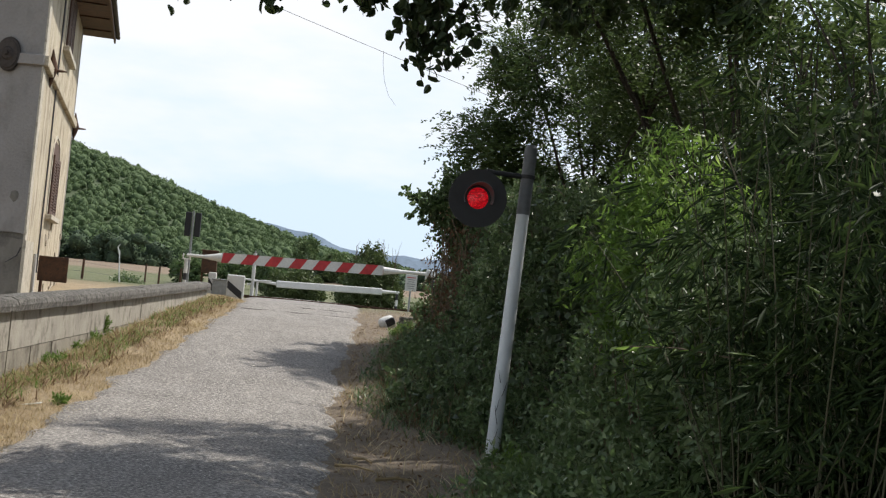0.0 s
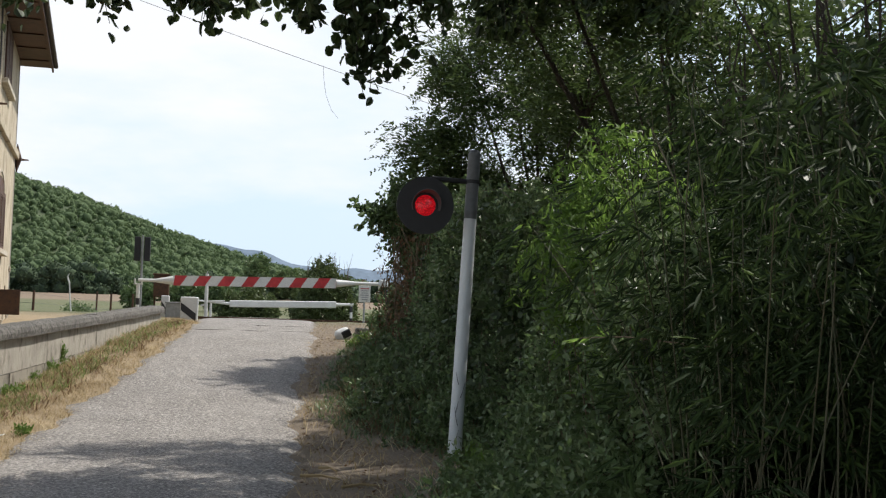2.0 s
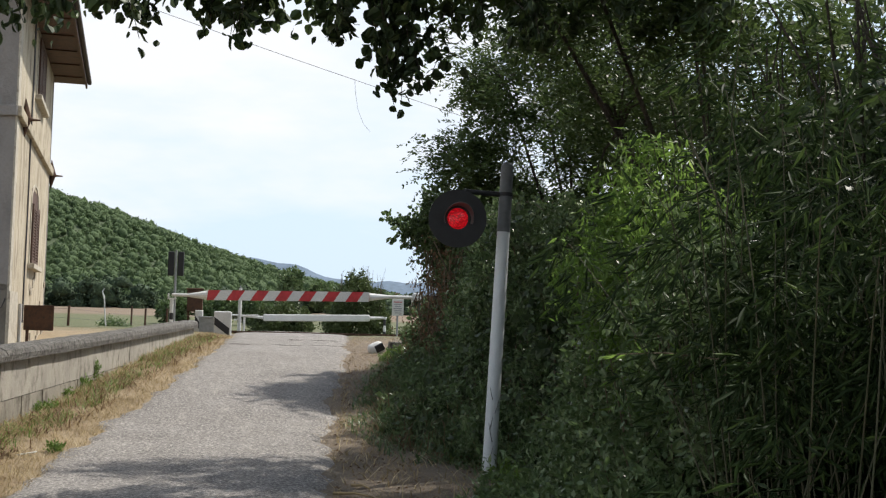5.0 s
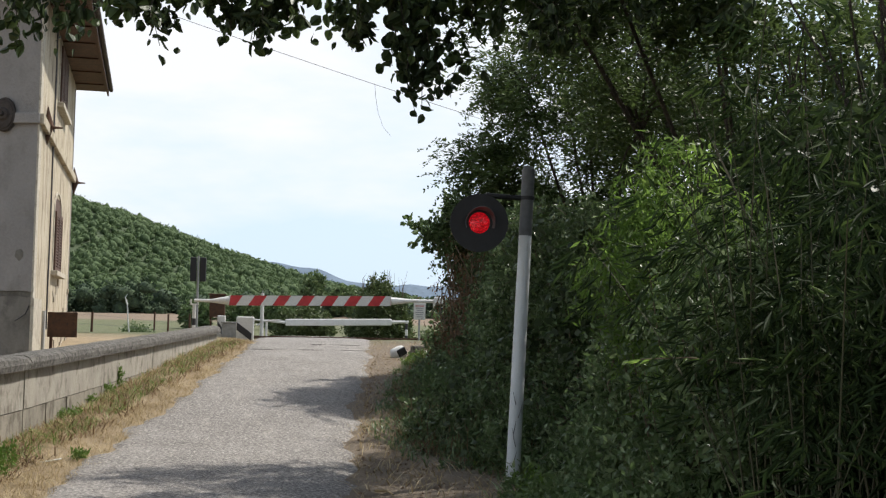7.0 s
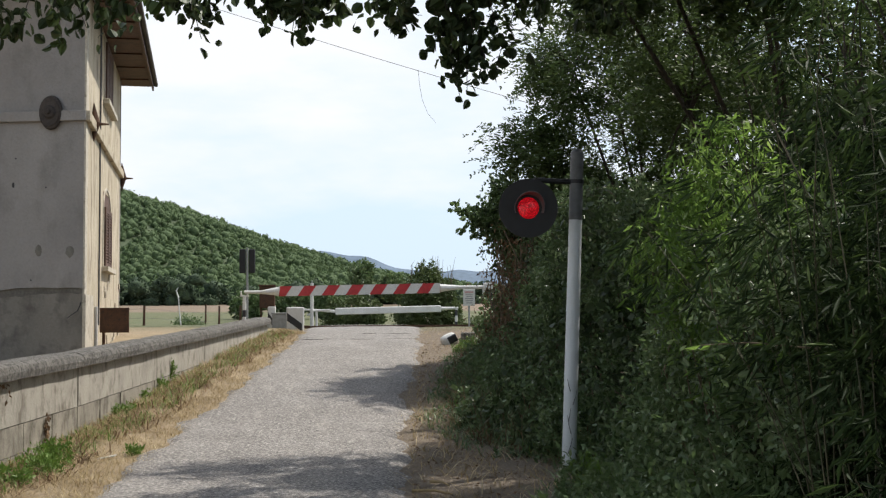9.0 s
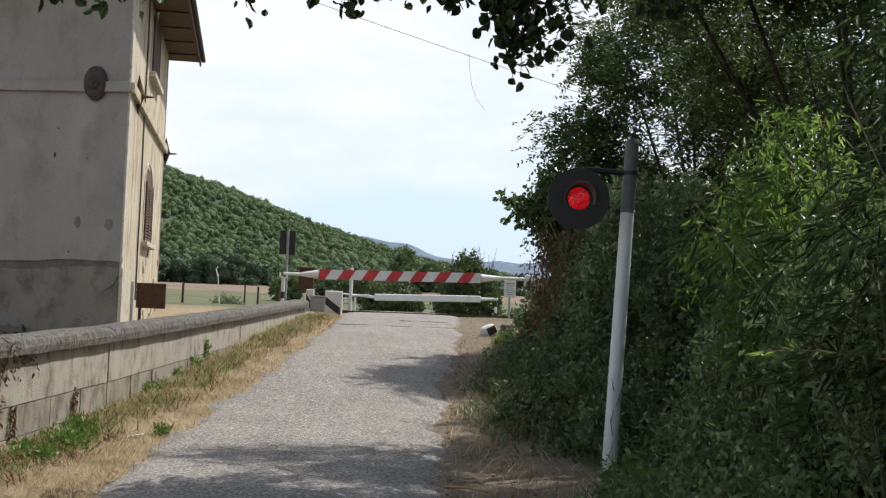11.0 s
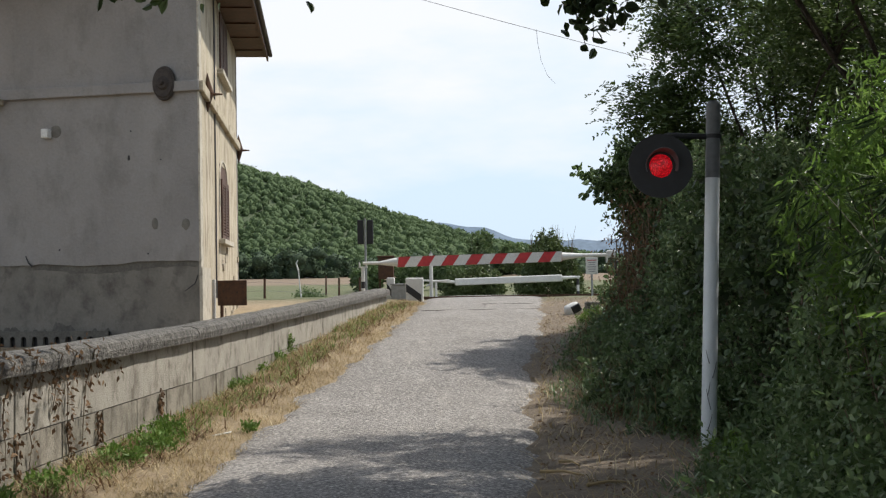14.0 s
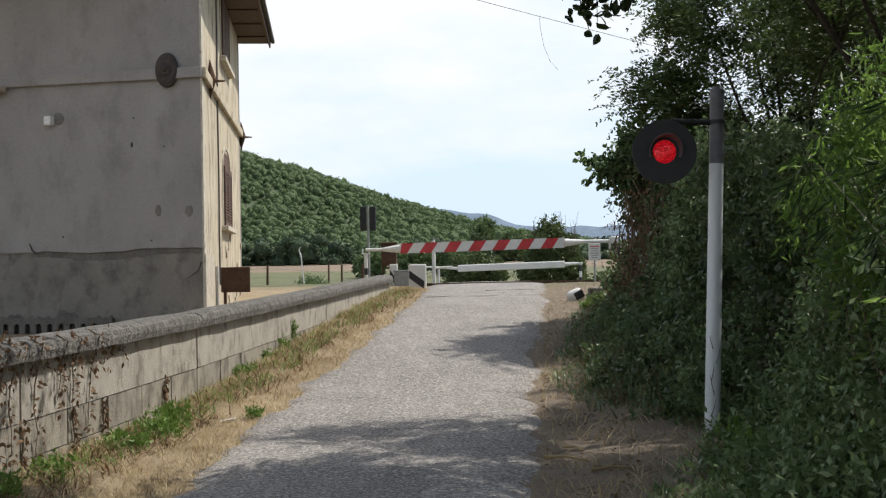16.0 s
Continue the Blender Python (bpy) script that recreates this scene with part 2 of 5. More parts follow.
M_HILL_DARK = leaf_material("dark valley trees", (0.034, 0.056, 0.034), (0.044, 0.07, 0.04), (0.055, 0.082, 0.046), 0.9, 0.15, 0.05)
for hm, hs in ((M_HILL_WOOD, 0.9), (M_HILL_DARK, 0.9)):
    hn, hl = hm.node_tree.nodes, hm.node_tree.links
    hp = hn["Principled BSDF"]
    old = hp.inputs["Base Color"].links[0].from_socket
    hl.new(mix(hn, hl, noise_fac(hn, hl, 1.1, 6, 0.75, 0.42, 0.62), old, (0.072, 0.112, 0.05)), hp.inputs["Base Color"])
    bump(hn, hl, hp, noise_fac(hn, hl, hs, 8, 0.75, 0.3, 0.7), 0.4, 0.8)
M_HILL_SOIL = surface("wooded hill floor", (0.05, 0.075, 0.032), (0.065, 0.092, 0.04), None, 0.1, 1.5, 0.95)
# distance haze is painted into the mountain's pale blue
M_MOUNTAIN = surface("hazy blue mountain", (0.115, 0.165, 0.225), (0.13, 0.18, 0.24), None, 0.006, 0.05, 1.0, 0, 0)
M_RED_LENS, ln, ll, lp = material("red signal lens")
lp.inputs["Base Color"].default_value, lp.inputs["Roughness"].default_value = (0.5, 0.005, 0.01, 1), 0.25
lv = ln.new("ShaderNodeTexVoronoi")
lv.inputs["Scale"].default_value = 85
ltc, lr = ln.new("ShaderNodeTexCoord"), ln.new("ShaderNodeMapRange")
ll.new(ltc.outputs["Object"], lv.inputs["Vector"])
ll.new(lv.outputs["Distance"], lr.inputs["Value"])
lr.inputs["From Min"].default_value, lr.inputs["From Max"].default_value = 0.1, 0.6
lr.inputs["To Min"].default_value, lr.inputs["To Max"].default_value = 0.72, 0.08
lp.inputs["Emission Color"].default_value = (1.0, 0.015, 0.03, 1)
ll.new(lr.outputs["Result"], lp.inputs["Emission Strength"])


# ---- mesh tools ----
def bm_new():
    return bmesh.new()


def part(name, bm, mat, parent=None, label="", smooth=False):
    """Links a bmesh as one mesh object, under a thing or a part where given."""
    me = bpy.data.meshes.new(name)
    bmesh.ops.recalc_face_normals(bm, faces=bm.faces)
    bm.to_mesh(me)
    bm.free()
    me.materials.append(mat)
    if smooth:
        me.shade_smooth()
    ob = new(name, me)
    if parent:
        ob.parent = parent
    return tagged(ob, label)


def group_of(name, at, label, category, group="", kind="", rz=0):
    e = new(name)
    e.empty_display_size = 0.1
    e.matrix_world = pose(*at, 0, 0, rz)
    return tagged(e, label, category, group, kind)


def box(bm, size, at=(0, 0, 0), turn=None, bevel=0.0, segments=1):
    m = Matrix.Translation(at) @ (turn.to_4x4() if turn else Matrix()) @ Matrix.Diagonal((*size, 1))
    vs = bmesh.ops.create_cube(bm, size=1, matrix=m)["verts"]
    if bevel:
        es = list({e for v in vs for e in v.link_edges})
        bmesh.ops.bevel(bm, geom=es, offset=bevel, segments=segments, affect="EDGES", profile=0.5)
    return bm


def tube(bm, a, b, r0, r1=None, seg=12, cap=True):
    a, b = Vector(a), Vector(b)
    r1 = r0 if r1 is None else r1
    d = b - a
    m = Matrix.Translation((a + b) / 2) @ d.to_track_quat("Z", "Y").to_matrix().to_4x4()
    bmesh.ops.create_cone(bm, cap_ends=cap, segments=seg, radius1=r0, radius2=r1, depth=d.length, matrix=m)
    return bm


def limb(bm, points, r0, r1, seg=7):
    """A bent tapering branch, one skin through the points."""
    pts = [Vector(p) for p in points]
    n, rings = len(pts), []
    for i, p in enumerate(pts):
        d = (pts[min(i + 1, n - 1)] - pts[max(i - 1, 0)]).normalized()
        a = d.cross(Vector((0.31, 0.9, 0.12))).normalized()
        c = d.cross(a)
        r = r0 + (r1 - r0) * i / (n - 1)
        rings.append([bm.verts.new(p + (a * math.cos(6.2832 * k / seg) + c * math.sin(6.2832 * k / seg)) * r) for k in range(seg)])
    for i in range(n - 1):
        for k in range(seg):
            bm.faces.new((rings[i][k], rings[i][(k + 1) % seg], rings[i + 1][(k + 1) % seg], rings[i + 1][k]))
    bm.faces.new(rings[0][::-1])
    bm.faces.new(rings[-1])
    return bm


def quad_mesh(name, verts, faces, mat, smooth=False):
    """A mesh from numpy arrays of places and of equal-sided faces."""
    me = bpy.data.meshes.new(name)
    nv, (nf, k) = len(verts), faces.shape
    me.vertices.add(nv)
    me.vertices.foreach_set("co", np.ascontiguousarray(verts, np.float32).ravel())
    me.loops.add(nf * k)
    me.loops.foreach_set("vertex_index", np.ascontiguousarray(faces, np.int32).ravel())
    me.polygons.add(nf)
    me.polygons.foreach_set("loop_start", np.arange(nf, dtype=np.int32) * k)
    me.update(calc_edges=True)
    me.materials.append(mat)
    if smooth:
        me.shade_smooth()
    return me


def unit(v):
    return v / np.maximum(np.linalg.norm(v, axis=1, keepdims=True), 1e-6)


def leaves(name, at, way, length, ratio, mat, parent=None, fold=0.18, label=""):
    """Folded leaves: at = base places, way = the direction each one points, ratio = width by length."""
    n = len(at)
    way = unit(way)
    side = unit(np.cross(way, np.random.normal(0, 1, (n, 3))))
    up = np.cross(side, way)
    L = (length * np.random.uniform(0.65, 1.25, n))[:, None]
    w = L * ratio * 0.5
    base, tip = at, at + way * L - up * L * 0.12
    mid = at + way * L * 0.45 - up * L * fold * 0.5
    a, b = at + way * L * 0.42 + side * w, at + way * L * 0.42 - side * w
    v = np.stack([base, a, tip, b, mid], 1).reshape(-1, 3)
    f = np.array([[0, 1, 2, 4], [0, 4, 2, 3]])[None] + (np.arange(n) * 5)[:, None, None]
    ob = new(name, quad_mesh(name, v, f.reshape(-1, 4), mat))
    if parent:
        ob.parent = parent
    return tagged(ob, label)


def round_leaves(name, at, way, length, ratio, mat, parent=None):
    """Broad leaves with a rounded outline, folded along the midrib and a little wavy."""
    n = len(at)
    way = unit(way)
    side = unit(np.cross(way, np.random.normal(0, 1, (n, 3))))
    up = np.cross(side, way)
    L = (length * np.random.uniform(0.6, 1.25, n))[:, None]
    w = L * ratio * 0.5
    sp = [at + way * L * t - up * L * 0.16 * t * t for t in (0, 0.22, 0.5, 0.78, 1.0)]
    v = list(sp)
    for s in (1, -1):
        for k, q in ((1, 0.82), (2, 1.0), (3, 0.62)):
            v.append(sp[k] + side * w * q * s + up * w * (0.22 + np.random.uniform(-0.12, 0.12, (n, 1))))
    v = np.stack(v, 1).reshape(-1, 3)
    tri = []
    for o in (5, 8):
        tri += [(0, o, 1), (1, o, o + 1), (1, o + 1, 2), (2, o + 1, o + 2), (2, o + 2, 3), (3, o + 2, 4)]
    f = np.array(tri)[None] + (np.arange(n) * 11)[:, None, None]
    ob = new(name, quad_mesh(name, v, f.reshape(-1, 3), mat, True))
    if parent:
        ob.parent = parent
    return ob


def blades(name, at, height, width, mat, lean=0.5, parent=None):
    """Grass blades: narrow bent strips, two faces each."""
    n = len(at)
    h = (height * np.random.uniform(0.4, 1.3, n))[:, None]
    out = np.random.normal(0, lean, (n, 3))
    out[:, 2] = 0
    side = unit(np.cross(out + 1e-3, np.array([0, 0, 1.0]))) * width * 0.5
    mid = at + np.array([0, 0, 0.6]) * h + out * h * 0.35
    tip = at + np.array([0, 0, 0.95]) * h + out * h
    v = np.stack([at - side, at + side, mid + side * 0.8, mid - side * 0.8, tip + side * 0.15, tip - side * 0.15], 1).reshape(-1, 3)
    f = np.array([[0, 1, 2, 3], [3, 2, 4, 5]])[None] + (np.arange(n) * 6)[:, None, None]
    ob = new(name, quad_mesh(name, v, f.reshape(-1, 4), mat))
    if parent:
        ob.parent = parent
    return ob


def blob_leaves(spots, per, spread, droop=0.3):
    """Twigs of leaves round the given spots: places and directions."""
    n = len(spots)
    axis = unit(np.random.normal(0, 1, (n, 3)) + np.array([0, 0, -droop]))
    t = np.random.uniform(-1, 1, (n, per, 1))
    p = spots[:, None] + axis[:, None] * t * spread + np.random.normal(0, spread * 0.28, (n, per, 3))
    w = axis[:, None] * 0.5 + np.random.normal(0, 0.7, (n, per, 3)) + np.array([0, 0, -droop])
    return p.reshape(-1, 3), w.reshape(-1, 3)


def fronds(name, spots, per, size, mat, parent):
    """Feathery leaves: two rows of small leaflets along drooping stalks."""
    n, m = len(spots) * per, 8
    axis = unit(np.random.normal(0, 1, (n, 3)) * np.array([1, 1, 0.6]) + np.array([0, 0, -0.45]))
    base = np.repeat(spots, per, 0) + np.random.normal(0, 0.09, (n, 3))
    side = unit(np.cross(axis, np.array([0, 0, 1.0]) + np.random.normal(0, 0.35, (n, 3))))
    t = (np.arange(m) + 0.6) / m
    root = base[:, None] + axis[:, None] * (t * size * 5.2)[None, :, None] - np.array([0, 0, 1.0]) * (t * t * size * 1.3)[None, :, None]
    out = []
    for sgn in (1, -1):
        way = unit((side[:, None] * sgn + axis[:, None] * 0.35 + np.random.normal(0, 0.25, (n, m, 3))).reshape(-1, 3))
        r = root.reshape(-1, 3)
        ln = size * np.random.uniform(0.75, 1.2, (len(r), 1))
        w = unit(np.cross(way, np.random.normal(0, 0.5, (len(r), 3)) + np.array([0, 0, 1.0]))) * ln * 0.2
        out.append(np.stack([r, r + way * ln * 0.5 + w, r + way * ln, r + way * ln * 0.5 - w], 1).reshape(-1, 3))
    v = np.concatenate(out)
    ob = new(name, quad_mesh(name, v, np.arange(len(v)).reshape(-1, 4), mat))
    ob.parent = parent
    return ob


def clumped(spots, groups, spread):
    """The same number of spots, drawn together into tufts with gaps between."""
    c = spots[np.random.choice(len(spots), groups)]
    return c[np.random.randint(0, groups, len(spots))] + np.random.normal(0, spread, spots.shape)


def ellipsoid_spots(c, r, n, inner=0.55):
    d = unit(np.random.normal(0, 1, (n, 3)))
    k = np.random.uniform(inner ** 3, 1, (n, 1)) ** (1 / 3) * np.random.uniform(0.85, 1.12, (n, 1))
    return np.array(c) + d * k * np.array(r)


# ---- ground and road ----
PROFILE = np.array([(-40, 0), (6, 0), (9.5, 0.02), (12.5, 0.08), (16, 0.28), (19.5, 0.55), (24, 0.88), (29.5, 1.19), (33, 1.28),
                    (42, 1.28), (47, 0.95), (55, 0.5), (70, 0.1), (110, 0.0), (150, 0.6), (330, 4.5), (600, 5.0), (4000, 6.0)])


def level(y):
    """The height of the ground along the road."""
    y = np.asarray(y, float)
    k = np.array([-1.2, -0.6, 0, 0.6, 1.2])
    return np.mean([np.interp(y + d, PROFILE[:, 0], PROFILE[:, 1]) for d in k], axis=0)


def edge_left(y):
    return np.interp(y, [-10, 8.8, 10.9, 13, 15.6, 17.8, 20.7, 29.5, 45, 70], [-3.0, -2.25, -2.14, -2.03, -1.86, -1.6, -1.22, -0.56, -0.2, 1.5])


def edge_right(y):
    return np.interp(y, [-10, 8.8, 10.9, 14.8, 17.3, 24, 30.6, 45, 70], [-0.9, 0.66, 0.84, 1.12, 1.35, 2.02, 2.66, 3.6, 5.2])


def wall_x(y):
    return -4.55 + 0.1104 * y


def bumps(x, y, s=1.0):
    return 0.5 * np.sin(x * 2.1 * s + 1.3 * np.sin(y * 1.7 * s)) * np.sin(y * 2.7 * s + 0.8 * np.sin(x * 1.3 * s))


def terrain(x, y):
    z = level(y)
    off = np.maximum(edge_left(y) - x, x - edge_right(y))
    near = (y < 60)
    verge = np.clip(off, 0, 1.2) * near * np.where(x > 0, 0.3, 1.0)
    return z - 0.02 * (off < 0) + 0.05 * verge + 0.03 * bumps(x, y, 1.6) * np.clip(off * 2, 0, 1) * near


xs = np.unique(np.concatenate([np.arange(-14, 12, 0.2), np.linspace(-200, 200, 41), np.linspace(-3000, 3000, 21)]))
ys = np.unique(np.concatenate([np.arange(-6, 46, 0.2), np.linspace(46, 340, 80), np.linspace(-300, 4200, 46)]))
GX, GY = np.meshgrid(xs, ys)
gv = np.stack([GX, GY, terrain(GX, GY)], -1).reshape(-1, 3)
nx, ny = len(xs), len(ys)
gi = np.arange(nx * ny).reshape(ny, nx)
gf = np.stack([gi[:-1, :-1], gi[:-1, 1:], gi[1:, 1:], gi[1:, :-1]], -1).reshape(-1, 4)
ground = new("ground", quad_mesh("ground", gv, gf, M_GROUND, True))
tagged(ground, "dry grass verges, bare earth and stubble fields beyond", "ground", kind="structure")

ry_ = np.arange(-8, 62, 0.16)
ru = np.linspace(0, 1, 19)
wob_l = 0.09 * np.sin(ry_ * 1.1 + 0.7) * np.sin(ry_ * 0.43) + 0.07 * np.sin(ry_ * 2.3) + 0.05 * np.sin(ry_ * 5.9 + 1) + np.random.normal(0, 0.03, len(ry_))
wob_r = 0.1 * np.sin(ry_ * 0.9 + 0.4) * np.sin(ry_ * 0.37 + 1) + 0.06 * np.sin(ry_ * 1.9 + 2) + 0.05 * np.sin(ry_ * 5.1) + np.random.normal(0, 0.03, len(ry_))
el, er = edge_left(ry_) + wob_l, edge_right(ry_) + wob_r
RX = el[:, None] * (1 - ru) + er[:, None] * ru
RY = np.repeat(ry_[:, None], len(ru), 1)
RZ = level(RY) + 0.02 + 0.025 * (1 - (2 * ru - 1) ** 2) + 0.006 * bumps(RX, RY, 1.1)
RZ[:, 0] -= 0.06
RZ[:, -1] -= 0.06
RZ[:, 1] -= 0.012
RZ[:, -2] -= 0.012
rv = np.stack([RX, RY, RZ], -1).reshape(-1, 3)
ri = np.arange(len(ry_) * len(ru)).reshape(len(ry_), len(ru))
rf = np.stack([ri[:-1, :-1], ri[:-1, 1:], ri[1:, 1:], ri[1:, :-1]], -1).reshape(-1, 4)
road = new("road", quad_mesh("road", rv, rf, M_ASPHALT, True))
for yc, x0, x1, rr_ in ((27.4, -0.4, 2.2, 0.008), (29.2, 1.0, 2.2, 0.010)):
    b = bm_new()
    xs_ = np.linspace(x0, x1, 16)
    limb(b, [(x, yc + 0.12 * math.sin(x * 5) + random.gauss(0, 0.06), float(level(yc)) + 0.043) for x in xs_], rr_, rr_ * 0.4, 5)
    ck = part("crack", b, M_CAP)
    ck.parent = road
tagged(road, "narrow patched grey asphalt lane rising to the crossing", "road", kind="structure")


# ---- hill and mountains ----
def ridge(x):
    return np.interp(x, [-260, -150, -85, -52, -25, 2, 28, 60, 110, 200], [95, 75, 56.3, 46.2, 36.4, 27.4, 20.8, 15.3, 9, 5]) - 3.4


def hill_z(x, y):
    k = np.clip((y - 325) / 200, 0, 1)
    return 4.4 + (ridge(x) - 4.4) * (k * k * (3 - 2 * k)) + 1.2 * bumps(x, y, 0.05)


hx, hy = np.linspace(-260, 200, 70), np.linspace(318, 620, 40)
HX, HY = np.meshgrid(hx, hy)
hv = np.stack([HX, HY, hill_z(HX, HY)], -1).reshape(-1, 3)
hi = np.arange(hv.shape[0]).reshape(40, 70)
hf = np.stack([hi[:-1, :-1], hi[:-1, 1:], hi[1:, 1:], hi[1:, :-1]], -1).reshape(-1, 4)
hill = new("backdrop_hill", quad_mesh("backdrop_hill", hv, hf, M_HILL_SOIL, True))
tagged(hill, "long wooded hillside sloping down to the valley", "hill", kind="structure")


def crown_shapes(count, sub):
    out = []
    for _ in range(count):
        b = bm_new()
        bmesh.ops.create_icosphere(b, subdivisions=sub, radius=1)
        o = Vector(np.random.uniform(0, 50, 3))
        v = np.array([tuple(p.co * (1 + 0.55 * noise.noise(p.co * 1.6 + o) + 0.3 * noise.noise(p.co * 4.2 + o))) for p in b.verts])
        f = np.array([[p.index for p in q.verts] for q in b.faces])
        b.free()
        out.append((v, f))
    return out


CROWNS = crown_shapes(9, 1)


def wood(name, places, radii, mat, label, category):
    """Many far tree crowns in one mesh."""
    vs, fs, k = [], [], 0
    for p, r in zip(places, radii):
        v, f = CROWNS[random.randrange(len(CROWNS))]
        a = random.uniform(0, 6.28)
        c, s = math.cos(a), math.sin(a)
        q = np.stack([v[:, 0] * c - v[:, 1] * s, v[:, 0] * s + v[:, 1] * c, v[:, 2] * random.uniform(0.8, 1.15)], 1) * r + p
        vs.append(q)
        fs.append(f + k)
        k += len(v)
    ob = new(name, quad_mesh(name, np.concatenate(vs), np.concatenate(fs), mat, True))
    return tagged(ob, label, category, kind="stuff")


pl, rr = [], []
for gy in np.arange(332, 530, 3.6):
    for gx in np.arange(-100, 96, 2.3):
        x, y = gx + random.uniform(-2.4, 2.4), gy + random.uniform(-3, 3)
        r = random.choice((0.9, 1.1, 1.4, 1.9)) * random.uniform(0.85, 1.15)
        pl.append((x, y, float(hill_z(x, y)) + r * 0.55))
        rr.append(r)
wood("hillside_wood", np.array(pl), rr, M_HILL_WOOD, "dense green oak wood covering the hillside", "woodland")
hp_, hr_ = np.array(pl), np.array(rr)
k_ = 16
dd = unit(np.random.normal(0, 1, (len(hp_) * k_, 3)) + np.array([0, -0.5, 0.6]))
at_ = np.repeat(hp_, k_, 0) + dd * np.repeat(hr_, k_)[:, None] * np.random.uniform(0.75, 1.1, (len(dd), 1))
tagged(leaves("hillside_foliage", at_, dd + np.random.normal(0, 0.7, dd.shape), 0.8, 0.7, M_HILL_WOOD), "leafy tree tops of the hillside wood", "woodland", kind="stuff")
pl, rr = [], []
for gx in np.arange(-112, 70, 3.2):
    for k in range(5 if -75 < gx < -28 else 3):
        r = random.uniform(1.3, 2.7)
        pl.append((gx + random.uniform(-2, 2), random.uniform(308, 328), 4.0 + r * 0.4 + k * random.uniform(0.5, 1.7)))
        rr.append(r)
wood("valley_tree_row", np.array(pl), rr, M_HILL_DARK, "row of dark trees along the foot of the hill", "trees")

hp_, hr_ = np.array(pl), np.array(rr)
dd = unit(np.random.normal(0, 1, (len(hp_) * 60, 3)) + np.array([0, -0.5, 0.4]))
at_ = np.repeat(hp_, 60, 0) + dd * np.repeat(hr_, 60)[:, None] * np.random.uniform(0.8, 1.12, (len(dd), 1))
tagged(leaves("valley_foliage", at_, dd + np.random.normal(0, 0.7, dd.shape), 0.8, 0.7, M_HILL_DARK), "dark foliage of the tree row", "trees", kind="stuff")

# far ridge, its haze held in the material colour
mx = np.linspace(-1200, 1500, 120)
mz = np.interp(mx, [-1200, -300, 24, 107, 219, 372, 600, 1500], [330, 215, 150, 138, 113, 103, 110, 60]) + 5 * np.sin(mx * 0.02) + 3 * np.sin(mx * 0.057 + 1)
mv = np.concatenate([np.stack([mx, np.full_like(mx, 2700), np.full_like(mx, -20)], 1), np.stack([mx, np.full_like(mx, 3000), mz], 1), np.stack([mx, np.full_like(mx, 3500), np.full_like(mx, -20)], 1)])
mi = np.arange(360).reshape(3, 120)
mf = np.stack([mi[:-1, :-1], mi[:-1, 1:], mi[1:, 1:], mi[1:, :-1]], -1).reshape(-1, 4)
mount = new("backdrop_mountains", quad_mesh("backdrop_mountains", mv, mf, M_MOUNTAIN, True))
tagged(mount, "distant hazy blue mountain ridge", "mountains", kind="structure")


# ---- house ----
HA = np.array([-4.04, 20.6])
FD, RD = np.array([-0.094, 0.9956]), np.array([-0.9781, 0.2079])   # along the sunlit facade, along the shaded gable front
FN, RN = np.array([0.9956, 0.094]), np.array([-0.2079, -0.9781])
FLEN, RLEN = 9.15, 9.0
EAVE = 7.45
GROUND_H = 0.2
house = group_of("house", (float(HA[0]), float(HA[1]), GROUND_H), "old two storey railway house with grey and ochre plaster", "house")


def on_facade(u, z, out=0.0):
    p = HA + FD * u + FN * out
    return Vector((p[0], p[1], z))


def on_front(u, z, out=0.0):
    p = HA + RD * u + RN * out
    return Vector((p[0], p[1], z))


def on_front_mitre(u, z, out=0.0):
    """The same, cut back inside the sharp corner."""
    return on_front(u + (0.34 * -out if u < 0.1 and out < 0 else 0), z, out)


def house_part(name, bm, mat, parent=house, label="", smooth=False):
    """A part given in world places, hung under the house (or one of its parts)."""
    inv = house.matrix_world.inverted()
    bmesh.ops.transform(bm, matrix=inv, verts=bm.verts)
    return part(name, bm, mat, parent, label, smooth)


def slab(bm, where, u0, u1, z0, z1, d0, d1, bevel=0.0):
    """A block on a face of the house: u along it, z up, d outwards."""
    c = [where(u, z, d) for d in (d0, d1) for z in (z0, z1) for u in (u0, u1)]
    v = [bm.verts.new(p) for p in c]
    fs = [bm.faces.new([v[i] for i in q]) for q in ((0, 1, 3, 2), (4, 6, 7, 5), (0, 4, 5, 1), (2, 3, 7, 6), (0, 2, 6, 4), (1, 5, 7, 3))]
    if bevel:
        bmesh.ops.bevel(bm, geom=list({e for f in fs for e in f.edges}), offset=bevel, segments=2, affect="EDGES", profile=0.5)
    return bm


# gable front, its shade partly in the plaster tone: upper plaster, thicker base below
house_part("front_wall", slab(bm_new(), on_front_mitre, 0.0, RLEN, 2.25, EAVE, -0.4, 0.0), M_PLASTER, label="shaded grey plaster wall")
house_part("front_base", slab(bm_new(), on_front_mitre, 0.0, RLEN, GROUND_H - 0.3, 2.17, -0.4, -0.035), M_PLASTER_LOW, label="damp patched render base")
house_part("string_course", slab(bm_new(), on_front, -0.03, RLEN, 5.04, 5.22, 0.0, 0.085, 0.015), M_PLASTER)
b = bm_new()
lip = [(u, 2.145 + 0.03 * math.sin(u * 2.3) + 0.025 * noise.noise(Vector((u * 3, 0, 0))) - 0.03 * (u > 3.1)) for u in np.arange(0, RLEN + 0.1, 0.12)]
